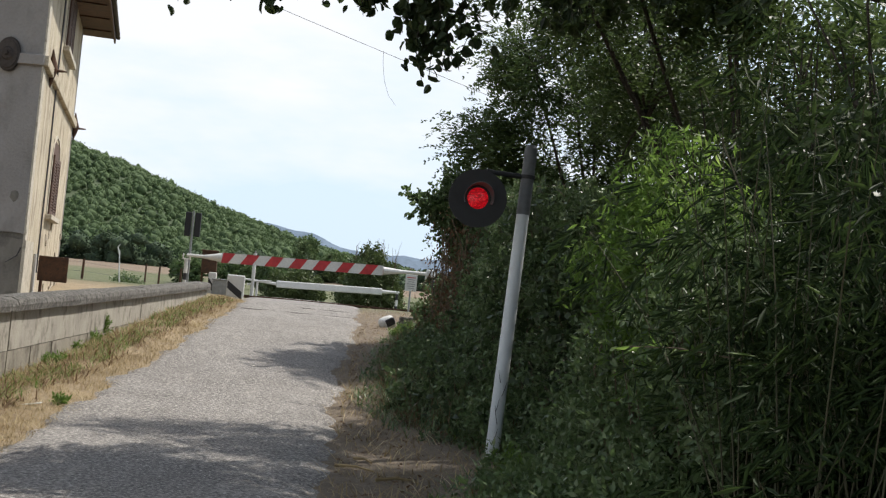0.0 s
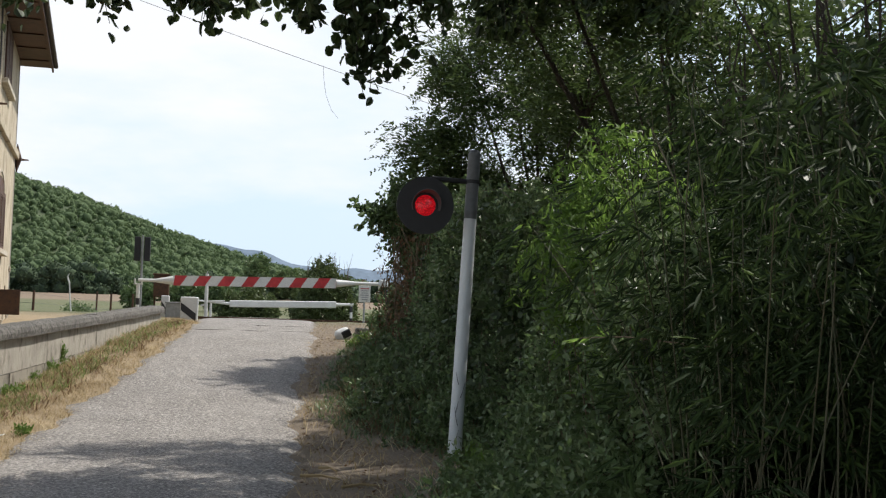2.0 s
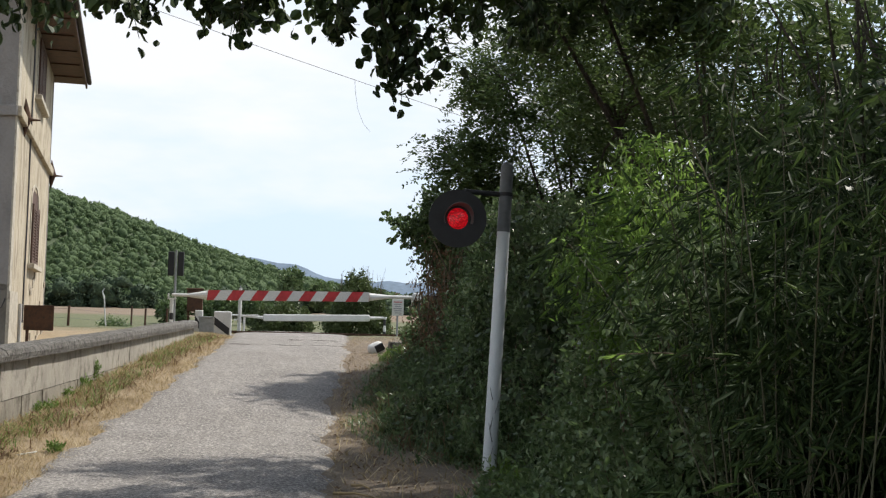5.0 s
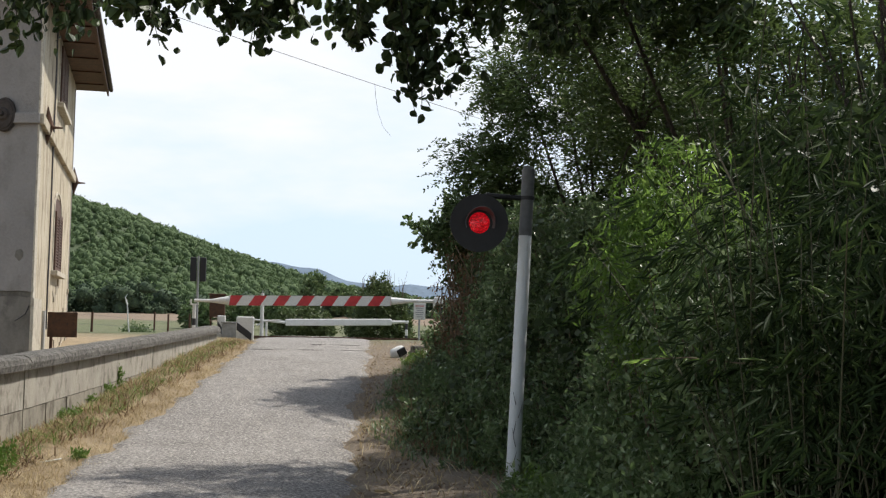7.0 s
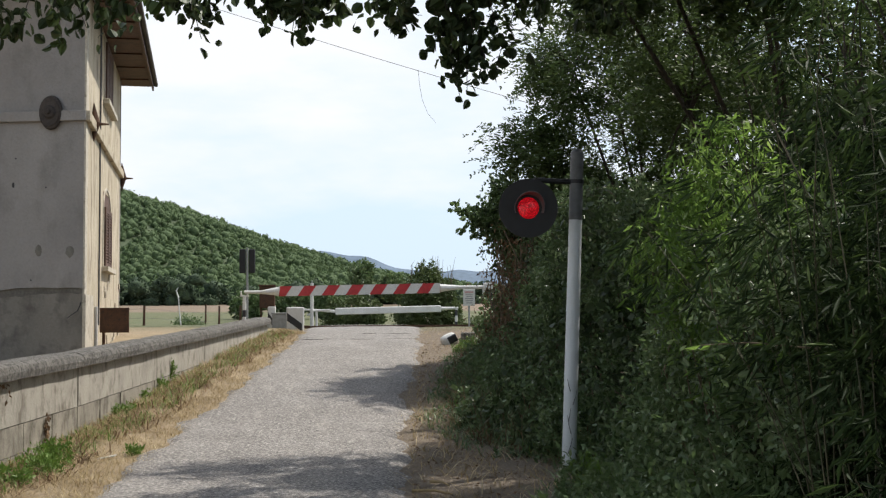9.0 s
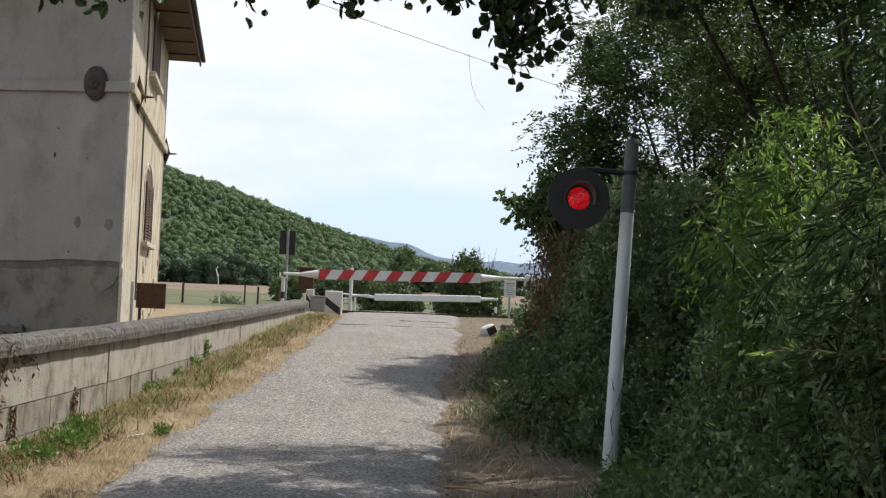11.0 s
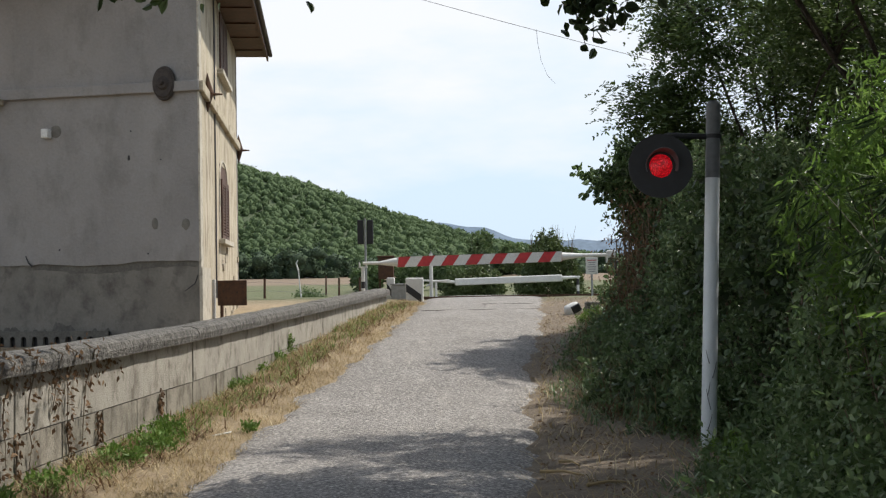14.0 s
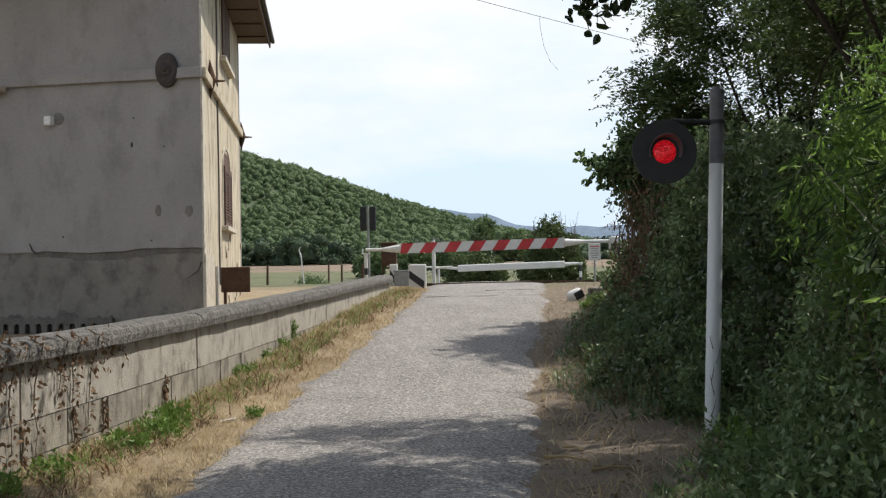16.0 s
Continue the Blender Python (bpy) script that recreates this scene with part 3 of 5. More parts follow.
for (u0, z0), (u1, z1) in zip(lip[:-1], lip[1:]):
    v = [b.verts.new(on_front(u, z, d)) for d in (-0.06, 0.0) for u, z in ((u0, z0), (u1, z1), (u1, 2.25), (u0, 2.25))]
    for q in ((0, 1, 2, 3), (4, 5, 6, 7), (0, 1, 5, 4)):
        b.faces.new([v[i] for i in q])
bmesh.ops.remove_doubles(b, verts=b.verts, dist=0.0005)
house_part("plaster_lip", b, M_PLASTER)
# ragged dark strip painting in the shadow below the overhanging lip
b = bm_new()
us = np.arange(0.05, 3.2, 0.07)
top = [b.verts.new(on_front(u, 2.16, -0.031)) for u in us]
low = [b.verts.new(on_front(u, 2.08 - 0.1 * math.exp(-((u - 1.9) / 0.8) ** 2) - 0.05 * abs(noise.noise(Vector((u * 4, 5, 0)))), -0.031)) for u in us]
for i in range(len(us) - 1):
    b.faces.new((top[i], top[i + 1], low[i + 1], low[i]))
house_part("damp_shade_patch", b, M_DAMP_SHADE, label="dark ragged strip painted as the shadow under the plaster edge")
b = bm_new()
us = np.arange(1.2, 4.2, 0.03)
top = [b.verts.new(on_front(u, 0.52 + (0.5 + 0.22 * noise.noise(Vector((u * 2.1, 9, 0))) + 0.12 * noise.noise(Vector((u * 7.3, 2, 0))) + 0.06 * noise.noise(Vector((u * 19, 4, 0)))) * min(1, max(0, (u - 1.2) / 0.55)) ** 0.6, -0.031)) for u in us]
low = [b.verts.new(on_front(u, 0.5, -0.031)) for u in us]
for i in range(len(us) - 1):
    b.faces.new((top[i], top[i + 1], low[i + 1], low[i]))
house_part("damp_shade_patch", b, M_DAMP_SHADE, label="dark damp and shadow tone near the ground")
# facade with real openings, built up of piers and panels round them
WU0, WU1 = 3.95, 5.75
house_part("facade_wall", slab(bm_new(), on_facade, 0.41, WU0, GROUND_H - 0.3, EAVE, -0.4, 0.0), M_FACADE, label="sunlit peeling ochre plaster")
house_part("facade_wall", slab(bm_new(), on_facade, WU1, FLEN, GROUND_H - 0.3, EAVE, -0.4, 0.0), M_FACADE)
for z0, z1 in ((GROUND_H - 0.3, 2.68), (4.22, 6.08), (7.3, EAVE)):
    house_part("facade_wall", slab(bm_new(), on_facade, WU0, WU1, z0, z1, -0.4, 0.0), M_FACADE)
house_part("corner_strip", slab(bm_new(), on_facade, -0.012, 0.41, GROUND_H - 0.3, EAVE, -0.02, 0.012), M_TRIM, label="pale corner strip")
house_part("string_course", slab(bm_new(), on_facade, -0.05, FLEN + 0.03, 5.04, 5.22, 0.0, 0.085, 0.015), M_FACADE)
house_part("corner_base", slab(bm_new(), on_facade, -0.03, 1.5, GROUND_H - 0.3, 2.05, 0.0, 0.035), M_TRIM)
bmw = bm_new()
slab(bmw, lambda u, z, d: on_facade(FLEN, z, 0) + (on_front(u, 0, 0) - on_front(0, 0, 0)) - Vector((FD[0], FD[1], 0)) * d, 0, RLEN, GROUND_H - 0.3, EAVE, 0.0, 0.4)
slab(bmw, lambda u, z, d: on_front(RLEN, z, 0) + (on_facade(u, 0, 0) - on_facade(0, 0, 0)) - Vector((RD[0], RD[1], 0)) * d, 0, FLEN, GROUND_H - 0.3, EAVE, 0.0, 0.4)
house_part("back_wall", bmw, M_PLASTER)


def shutter_window(z0, z1, arch):
    """A facade window: black slab as unlit room, closed louvred shutters, sill and surround."""
    win = house_part("window", slab(bm_new(), on_facade, WU0, WU1, z0, z1 + (0.1 if arch else 0), -0.38, -0.30), M_BLACK)
    for u0, u1 in ((WU0 + 0.03, (WU0 + WU1) / 2 - 0.01), ((WU0 + WU1) / 2 + 0.01, WU1 - 0.03)):
        b = bm_new()
        for q in ((u0, u0 + 0.09, z0, z1), (u1 - 0.09, u1, z0, z1), (u0 + 0.09, u1 - 0.09, z0, z0 + 0.1), (u0 + 0.09, u1 - 0.09, z1 - 0.1, z1)):
            slab(b, on_facade, *q, 0.005, 0.055)
        house_part("shutter_frame", b, M_WOOD, win, "dark brown shutter frame")
        for z in np.arange(z0 + 0.12, z1 - 0.1, 0.06):
            house_part("slat", slab(bm_new(), on_facade, u0 + 0.09, u1 - 0.09, z, z + 0.035, 0.01, 0.048), M_WOOD, win)
    house_part("sill", slab(bm_new(), on_facade, WU0 - 0.3, WU1 + 0.3, z0 - 0.1, z0, -0.08, 0.13, 0.01), M_TRIM, win)
    b = bm_new()
    slab(b, on_facade, WU0 - 0.12, WU0, z0, z1, 0.0, 0.02)
    slab(b, on_facade, WU1, WU1 + 0.12, z0, z1, 0.0, 0.02)
    if arch:
        c, n = (WU0 + WU1) / 2, 12
        for i in range(n):
            a0, a1 = math.pi * i / n, math.pi * (i + 1) / n
            ri0, ro0 = (WU1 - WU0) / 2, (WU1 - WU0) / 2 + 0.12
            v = []
            for d in (0.0, 0.02):
                for r, a in ((ri0, a0), (ro0, a0), (ro0, a1), (ri0, a1)):
                    v.append(b.verts.new(on_facade(c - math.cos(a) * r, z1 + math.sin(a) * r * 0.45, d)))
            for q in ((0, 1, 2, 3), (7, 6, 5, 4), (0, 4, 5, 1), (1, 5, 6, 2), (2, 6, 7, 3), (3, 7, 4, 0)):
                b.faces.new([v[k] for k in q])
    else:
        slab(b, on_facade, WU0 - 0.12, WU1 + 0.12, z1, z1 + 0.1, 0.0, 0.02)
    house_part("surround", b, M_TRIM, win, "pale plaster window surround")


shutter_window(2.68, 3.9, True)
house_part("lunette", slab(bm_new(), on_facade, WU0 + 0.02, WU1 - 0.02, 3.905, 4.2, -0.06, 0.004), M_WOOD)
shutter_window(6.08, 7.3, False)

# roof: plates, deep brown soffit and rafters over the facade
OV = 0.72
b = bm_new()
slab(b, on_facade, -0.6, FLEN + 0.55, EAVE, EAVE + 0.04, -0.4, OV)
roof = house_part("roof", b, M_WOOD, label="deep brown boarded eaves")
for u in np.arange(-0.3, FLEN + 0.5, 1.5):
    house_part("rafter", slab(bm_new(), on_facade, u, u + 0.1, EAVE - 0.03, EAVE - 0.003, -0.02, OV - 0.06), M_WOOD, roof)
house_part("fascia", slab(bm_new(), on_facade, -0.62, FLEN + 0.58, EAVE - 0.1, EAVE + 0.12, OV, OV + 0.04), M_WOOD, roof)
house_part("gutter", slab(bm_new(), on_facade, -0.62, FLEN + 0.58, EAVE + 0.0, EAVE + 0.1, OV + 0.043, OV + 0.14, 0.03), M_DARK_METAL, roof)
b = bm_new()
RIDGE_Z = EAVE + 2.1
v = [b.verts.new(p) for p in (on_facade(-0.6, EAVE + 0.14, OV), on_facade(FLEN + 0.55, EAVE + 0.14, OV), on_facade(FLEN + 0.55, RIDGE_Z, -4.4), on_facade(-0.6, RIDGE_Z, -4.4),
                              on_facade(FLEN + 0.55, EAVE + 0.14, -9.6), on_facade(-0.6, EAVE + 0.14, -9.6))]
for q in ((0, 1, 2, 3), (3, 2, 4, 5), (0, 5, 4, 1), (0, 3, 5), (1, 4, 2)):
    b.faces.new([v[i] for i in q])
house_part("roof_tiles", b, M_TILE, roof, "terracotta tiled slopes")

# tie-rod plate, wall anchors, lamp, patches
b = bm_new()
bmesh.ops.create_cone(b, cap_ends=True, segments=32, radius1=0.5, radius2=0.47, depth=0.05, matrix=Matrix.Diagonal((0.42, 0.60, 1, 1)))
bmesh.ops.create_cone(b, cap_ends=True, segments=32, radius1=0.44, radius2=0.40, depth=0.03, matrix=Matrix.Translation((0, 0, 0.03)) @ Matrix.Diagonal((0.42, 0.60, 1, 1)))
bmesh.ops.create_cone(b, cap_ends=True, segments=24, radius1=0.13, radius2=0.09, depth=0.05, matrix=Matrix.Translation((0, 0, 0.06)))
bmesh.ops.create_cone(b, cap_ends=True, segments=12, radius1=0.06, radius2=0.03, depth=0.09, matrix=Matrix.Translation((0, 0, 0.09)))
mm = Matrix(((RD[0], 0, RN[0]), (RD[1], 0, RN[1]), (0, 1, 0))).to_4x4()
bmesh.ops.transform(b, matrix=Matrix.Translation(on_front(0.60, 5.19, 0.07)) @ mm, verts=b.verts)
house_part("tie_plate", b, M_DARK_METAL, label="round dark iron tie plate")
for u, z in ((1.25, 5.2), (9.1, 5.07)):
    b = bm_new()
    p = on_facade(u, z, 0.05)
    tube(b, on_facade(u, z - 0.02, 0.0), on_facade(u, z - 0.02, 0.3), 0.04, 0.014, 8)
    for dz, r in ((0.36, 0.008), (-0.34, 0.008)):
        tube(b, on_facade(u, z, 0.06), on_facade(u, z + dz, 0.03), 0.085, r, 8)
    house_part("wall_anchor", b, M_RUST, label="dark iron wall anchor with a spike")
b = bm_new()
slab(b, on_front, 2.73, 2.86, 4.34, 4.5, 0.0, 0.16, 0.02)
bl = bm_new()
tube(bl, on_front(2.66, 4.46, 0.0), on_front(2.66, 4.46, 0.012), 0.11, 0.10, 16)
house_part("plaster_patch", bl, M_PLASTER_LOW)
house_part("outdoor_lamp", b, M_WHITE, label="small white plastic wall lamp")
b = bm_new()
slab(b, on_front, 3.62, 4.3, 4.95, 5.06, 0.05, 0.3, 0.01)
house_part("beam_end", b, M_STONE)
for u, z, w, h in ((0.82, 2.81, 0.12, 0.2), (0.26, 2.79, 0.15, 0.2), (1.25, 4.41, 0.03, 0.03), (1.29, 3.95, 0.05, 0.09), (2.6, 2.4, 0.03, 0.04), (0.95, 2.3, 0.03, 0.03), (0.7, 3.9, 0.03, 0.03)):
    b = bm_new()
    bmesh.ops.create_icosphere(b, subdivisions=2, radius=0.5)
    for q in b.verts:
        q.co *= 1 + 0.25 * noise.noise(q.co * 3 + Vector((u, z, 0)))
    bmesh.ops.transform(b, matrix=Matrix.Translation(on_front(u, z, 0.0)) @ mm @ Matrix.Diagonal((w, h, 0.03, 1)), verts=b.verts)
    house_part("plaster_patch", b, M_PLASTER_LOW if w > 0.1 else M_BLACK)
b = bm_new()
limb(b, [on_front(0.03 + 0.02 * math.sin(i), 1.92 - i * 0.06, 0.045) if i < 2 else on_front(0.03 + (i - 1) * 0.06, 1.85 - 0.04 * i, 0.042) for i in range(6)], 0.012, 0.006, 5)
house_part("crack", b, M_BLACK)
b = bm_new()
limb(b, [on_front(3.1, 2.12, 0.05), on_front(3.16, 2.18, 0.06), on_front(3.22, 2.3, 0.05)], 0.02, 0.01, 5)
house_part("crack", b, M_BLACK)
# cable down the facade, pale conduit at its foot
b = bm_new()
limb(b, [on_facade(2.85 + 0.03 * math.sin(z * 2.2), z, 0.02) for z in np.arange(EAVE, 1.4, -0.35)], 0.018, 0.018, 6)
house_part("cable", b, M_WIRE, label="dark cable down the facade")
b = bm_new()
tube(b, on_facade(1.75, 0.4, 0.06), on_facade(1.75, 1.85, 0.06), 0.035, 0.035, 10)
house_part("conduit", b, M_WHITE)
# bared masonry low on the facade
for i in range(46):
    u, z = random.uniform(4.2, 8.6), random.uniform(0.9, 2.45)
    if random.random() < 0.25 + (2.45 - z) * 0.5:
        b = bm_new()
        slab(b, on_facade, u, u + random.uniform(0.18, 0.4), z, z + random.uniform(0.1, 0.2), -0.02, random.uniform(0.012, 0.035), 0.01)
        house_part("stone", b, M_STONE)

# rusty panel fixed beside the facade
pan = group_of("metal_sign", (-3.8, 22.3, 1.6), "rust brown blank steel panel on a post by the house", "sign")
b = bm_new()
box(b, (0.53, 0.03, 0.46), bevel=0.006)
part("panel", b, M_RUST, pan)
for z in (0.2, -0.2):
    b = bm_new()
    box(b, (0.49, 0.012, 0.03), (0, -0.022, z))
    part("panel_rim", b, M_RUST, pan)
b = bm_new()
tube(b, (-0.2, 0.04, -0.9), (-0.2, 0.04, 0.2), 0.03, 0.03, 10)
part("post", b, M_RUST, pan)

# precast panel with round-topped slots before the house
FENCE_OUT = 0.16
fence = group_of("slotted_panel", tuple(on_front(4.6, 0.2, FENCE_OUT)), "low concrete panel with round-topped dark slots", "panel", rz=math.degrees(math.atan2(RD[1], RD[0])) + 180)
STEP, SLOT, HEAD, FIRST, SLOTS = 0.21, 0.05, 0.66, 0.36, 13
b = bm_new()
for i in range(SLOTS):
    c = FIRST + i * STEP
    arc = [(c - STEP / 2, HEAD), (c - SLOT, HEAD)] + [(c - SLOT * math.cos(math.pi * k / 6), HEAD + SLOT * math.sin(math.pi * k / 6)) for k in range(1, 6)] + [(c + SLOT, HEAD), (c + STEP / 2, HEAD)]
    for (x0, z0), (x1, z1) in zip(arc[:-1], arc[1:]):
        v = [b.verts.new((x, y, z)) for y in (-0.03, 0.03) for x, z in ((x0, z0), (x1, z1), (x1, 0.80), (x0, 0.80))]
        for q in ((0, 1, 2, 3), (4, 5, 6, 7), (0, 1, 5, 4), (3, 2, 6, 7)):
            b.faces.new([v[k] for k in q])
bmesh.ops.remove_doubles(b, verts=b.verts, dist=0.0005)
part("head_beam", b, M_DAMP_SHADE, fence)
# black sheet added to paint in the dark hollow behind the slots
b = bm_new()
box(b, (STEP * SLOTS, 0.02, 0.85), (FIRST + STEP * (SLOTS - 1) / 2, 0.06, 0.36))
part("slot_dark", b, M_BLACK, fence, "black sheet painting the dark hollow behind the slots")
b = bm_new()
box(b, (STEP - 2 * SLOT, 0.06, 0.9), (0, 0, 0.21))
first = part("upright", b, M_DAMP_SHADE, fence)
first.location = (FIRST - STEP / 2, 0, 0)
for i in range(1, SLOTS + 1):
    o = new("upright", first.data)
    o.parent = fence
    o.location = (FIRST - STEP / 2 + i * STEP, 0, 0)


# ---- boundary wall ----
bwall = group_of("boundary_wall", (wall_x(10), 10, 0), "weathered concrete block boundary wall with a mossy coping", "wall")
WD = Vector((0.1104, 1, 0)).normalized()
WN = Vector((1, -0.1104, 0)).normalized()


def cap_z(y):
    return float(np.interp(y, [-6, 9.6, 14.5, 22, 29.5], [0.98, 1.165, 1.235, 1.42, 1.62]))


def wall_point(y, z, out):
    return Vector((wall_x(y), y, z)) + WN * out - Vector((wall_x(10), 10, 0))


def wall_block(name, y0, y1, z0, z1, d0, d1, mat, bevel=0.012, rough=0.0, top=None):
    """A block of the wall between y0 and y1; z0 and z1 may be functions of y."""
    b = bm_new()
    n = max(1, int((y1 - y0) / 0.35))
    prof = top or [(d0, 0), (d1, 0), (d1, 1), (d0, 1)]
    rings = []
    for i in range(n + 1):
        y = y0 + (y1 - y0) * i / n
        a, c = (z0(y) if callable(z0) else z0), (z1(y) if callable(z1) else z1)
        rings.append([b.verts.new(wall_point(y, a + (c - a) * k + random.uniform(-rough, rough), d + random.uniform(-rough, rough))) for d, k in prof])
    m = len(prof)
    for i in range(n):
        for j in range(m):
            b.faces.new((rings[i][j], rings[i][(j + 1) % m], rings[i + 1][(j + 1) % m], rings[i + 1][j]))
    b.faces.new(rings[0])
    b.faces.new(rings[-1][::-1])
    return part(name, b, mat, bwall)


def body_top(y):
    return cap_z(y) - 0.17


def course(y):
    return float(np.interp(y, [-6, 9.6, 14.5, 22, 29.5], [0.40, 0.5, 0.58, 0.80, 1.12]))


def foot(y):
    return float(level(y)) - 0.5


# recessed core, then the courses of blocks standing proud of it
wall_block("core", -6, 29.4, foot, lambda y: body_top(y) + 0.01, -0.30, -0.018, M_CAP)
JOINTS = [-6, -0.5, 4.6, 9.9, 14.5, 22.0, 29.5]
for a, c in zip(JOINTS[:-1], JOINTS[1:]):
    gap = 0.026 if c in (14.5, 22.0) or a in (14.5, 22.0) else 0.010
    wall_block("block", a + gap, c - gap, lambda y: course(y) + 0.006, body_top, -0.02, 0.0, M_CONCRETE, rough=0.002)
    n = max(2, round((c - a) / 0.95))
    for i in range(n):
        y0, y1 = a + (c - a) * i / n, a + (c - a) * (i + 1) / n
        wall_block("block", y0 + 0.014, y1 - 0.014, lambda y: course(y) - 0.304, lambda y: course(y) - 0.006, -0.02, random.uniform(-0.004, 0.006), M_CONCRETE_LOW, rough=0.002)
        wall_block("block", y0 + 0.01, y1 - 0.01, foot, lambda y: course(y) - 0.316, -0.02, random.uniform(-0.002, 0.01), M_CONCRETE_LOW, rough=0.002)
    cap_prof = [(-0.36, 0.0), (0.075, 0.0), (0.085, 0.45), (0.06, 0.82), (-0.02, 1.0), (-0.28, 1.0), (-0.36, 0.75)]
    wall_block("coping", a + 0.008, c - 0.008, body_top, cap_z, 0, 0, M_CAP, rough=0.006, top=cap_prof)


# ---- level crossing ----
BY = 32.5
bar = group_of("barrier", (4.9, BY + 0.3, 1.28), "lowered level crossing barrier with red and white stripes", "barrier")
O = Vector((4.9, BY + 0.3, 1.28))


def bar_local(x, z, y=0.0):
    return Vector((x, BY + 0.046 * (x + 1.12) + y, z)) - O


def bar_z(x):
    return 2.315 + (x + 1.12) * 0.018


H2 = 0.135
X0, X1 = -1.13, 3.28
b = bm_new()
tube(b, bar_local(X0, bar_z(X0), 0.02), bar_local(X1, bar_z(X1), 0.02), 0.06, 0.06, 12)
part("beam", b, M_WHITE, bar)


def stripe(x0, x1, slant, mat):
    b = bm_new()
    v = []
    for y in (-0.05, 0.0):
        for x, s in ((x0, -1), (x1, -1), (x1, 1), (x0, 1)):
            xx = min(max(x + slant * s, X0), X1)
            v.append(b.verts.new(bar_local(xx, bar_z(xx) + s * H2, y)))
    for q in ((0, 1, 2, 3), (7, 6, 5, 4), (0, 4, 5, 1), (1, 5, 6, 2), (2, 6, 7, 3), (3, 7, 4, 0)):
        b.faces.new([v[i] for i in q])
    part("stripe", b, mat, bar)


w = (X1 - X0) / 13.6
for i in range(-1, 15):
    a = X0 + (i - 0.15) * w
    if a + w + 0.1 > X0 and a - 0.1 < X1:
        stripe(a, a + w, 0.09, M_RED if i % 2 == 0 else M_WHITE)
b = bm_new()
tube(b, bar_local(X0, bar_z(X0)), bar_local(X0 - 0.45, bar_z(X0) - 0.02), 0.12, 0.05, 12)
tube(b, bar_local(X0 - 0.45, bar_z(X0) - 0.02), bar_local(-2.05, bar_z(-2.05)), 0.045, 0.04, 10)
part("bar_tip", b, M_WHITE, bar)
b = bm_new()
tube(b, bar_local(X1, bar_z(X1)), bar_local(X1 + 0.55, bar_z(X1) + 0.02), 0.11, 0.05, 12)
tube(b, bar_local(X1 + 0.55, bar_z(X1) + 0.02), bar_local(4.55, bar_z(4.55)), 0.05, 0.05, 10)
part("bar_root", b, M_WHITE, bar)
b = bm_new()
box(b, (0.13, 0.14, 1.0), bar_local(4.76, 1.76), bevel=0.02)
part("drive_post", b, M_BLACK, bar, "dark barrier drive post")
b = bm_new()
box(b, (0.24, 0.22, 0.2), bar_local(4.62, 2.44), bevel=0.04, segments=2)
tube(b, bar_local(4.5, 2.44), bar_local(4.5, 2.2), 0.035, 0.03, 10)
part("drive_head", b, M_WHITE, bar, "white barrier drive head")

rest = group_of("barrier_rest", (-2.05, BY + 0.05, 1.27), "black and white forked rest post for the barrier tip", "post")
for z0, z1, mat in ((0, 0.18, M_BLACK), (0.18, 0.36, M_WHITE), (0.36, 0.54, M_BLACK), (0.54, 0.92, M_WHITE)):
    b = bm_new()
    tube(b, (0, 0, z0), (0, 0, z1), 0.05, 0.05, 12)
    part("band", b, mat, rest)
b = bm_new()
for s in (-0.09, 0.09):
    box(b, (0.04, 0.06, 0.16), (s, 0, 0.98), bevel=0.008)
box(b, (0.24, 0.06, 0.04), (0, 0, 0.92), bevel=0.008)
part("fork", b, M_WHITE, rest)

# second barrier beyond the track, seen from its white back
far = group_of("barrier", (6.3, 50, 0.85), "lowered white barrier arm on the far side of the track", "barrier")
b = bm_new()
box(b, (4.42, 0.08, 0.28), (2.82 - 6.3, 0, 1.0), Euler((0, radians(-1.2), 0)).to_matrix(), bevel=0.03)
part("arm", b, M_WHITE, far)
b = bm_new()
tube(b, (0.61 - 6.3, 0, 0.955), (-0.75 - 6.3, 0, 1.04), 0.06, 0.035, 10)
part("arm_tip", b, M_WHITE, far)
b = bm_new()
tube(b, (5.02 - 6.3, 0, 1.05), (5.75 - 6.3, 0, 1.07), 0.07, 0.05, 10)
part("arm_tip", b, M_WHITE, far)
for z0, z1, mat in ((-0.05, 0.25, M_WHITE), (0.25, 0.5, M_BLACK), (0.5, 0.75, M_WHITE), (0.75, 1.0, M_BLACK), (1.0, 1.12, M_WHITE)):
    b = bm_new()
    tube(b, (5.66 - 6.3, 0, z0), (5.66 - 6.3, 0, z1), 0.055, 0.055, 10)
    part("band", b, mat, far)

wpost = group_of("white_post", (-0.26, 36, 1.26), "slim white steel post beside the crossing", "post")
b = bm_new()
tube(b, (0, 0, 0), (0, 0, 1.36), 0.055, 0.05, 12)
part("shaft", b, M_WHITE, wpost)
b = bm_new()
tube(b, (0, 0, 1.36), (0, 0, 1.44), 0.02, 0.015, 8)
part("tip", b, M_GREY_BOX, wpost)
b = bm_new()
tube(b, (0, 0, 0.53), (0.55, 0, 0.56), 0.03, 0.025, 8)
tube(b, (0, 0, 0.45), (-0.15, 0, 0.4), 0.025, 0.025, 8)
part("side_arm", b, M_WHITE, wpost)
wp2 = group_of("white_post", (-0.12, 36.1, 1.26), "short white steel post beside the crossing", "post")
b = bm_new()
tube(b, (0, 0, 0), (0, 0, 0.5), 0.035, 0.035, 10)
part("shaft", b, M_WHITE, wp2)


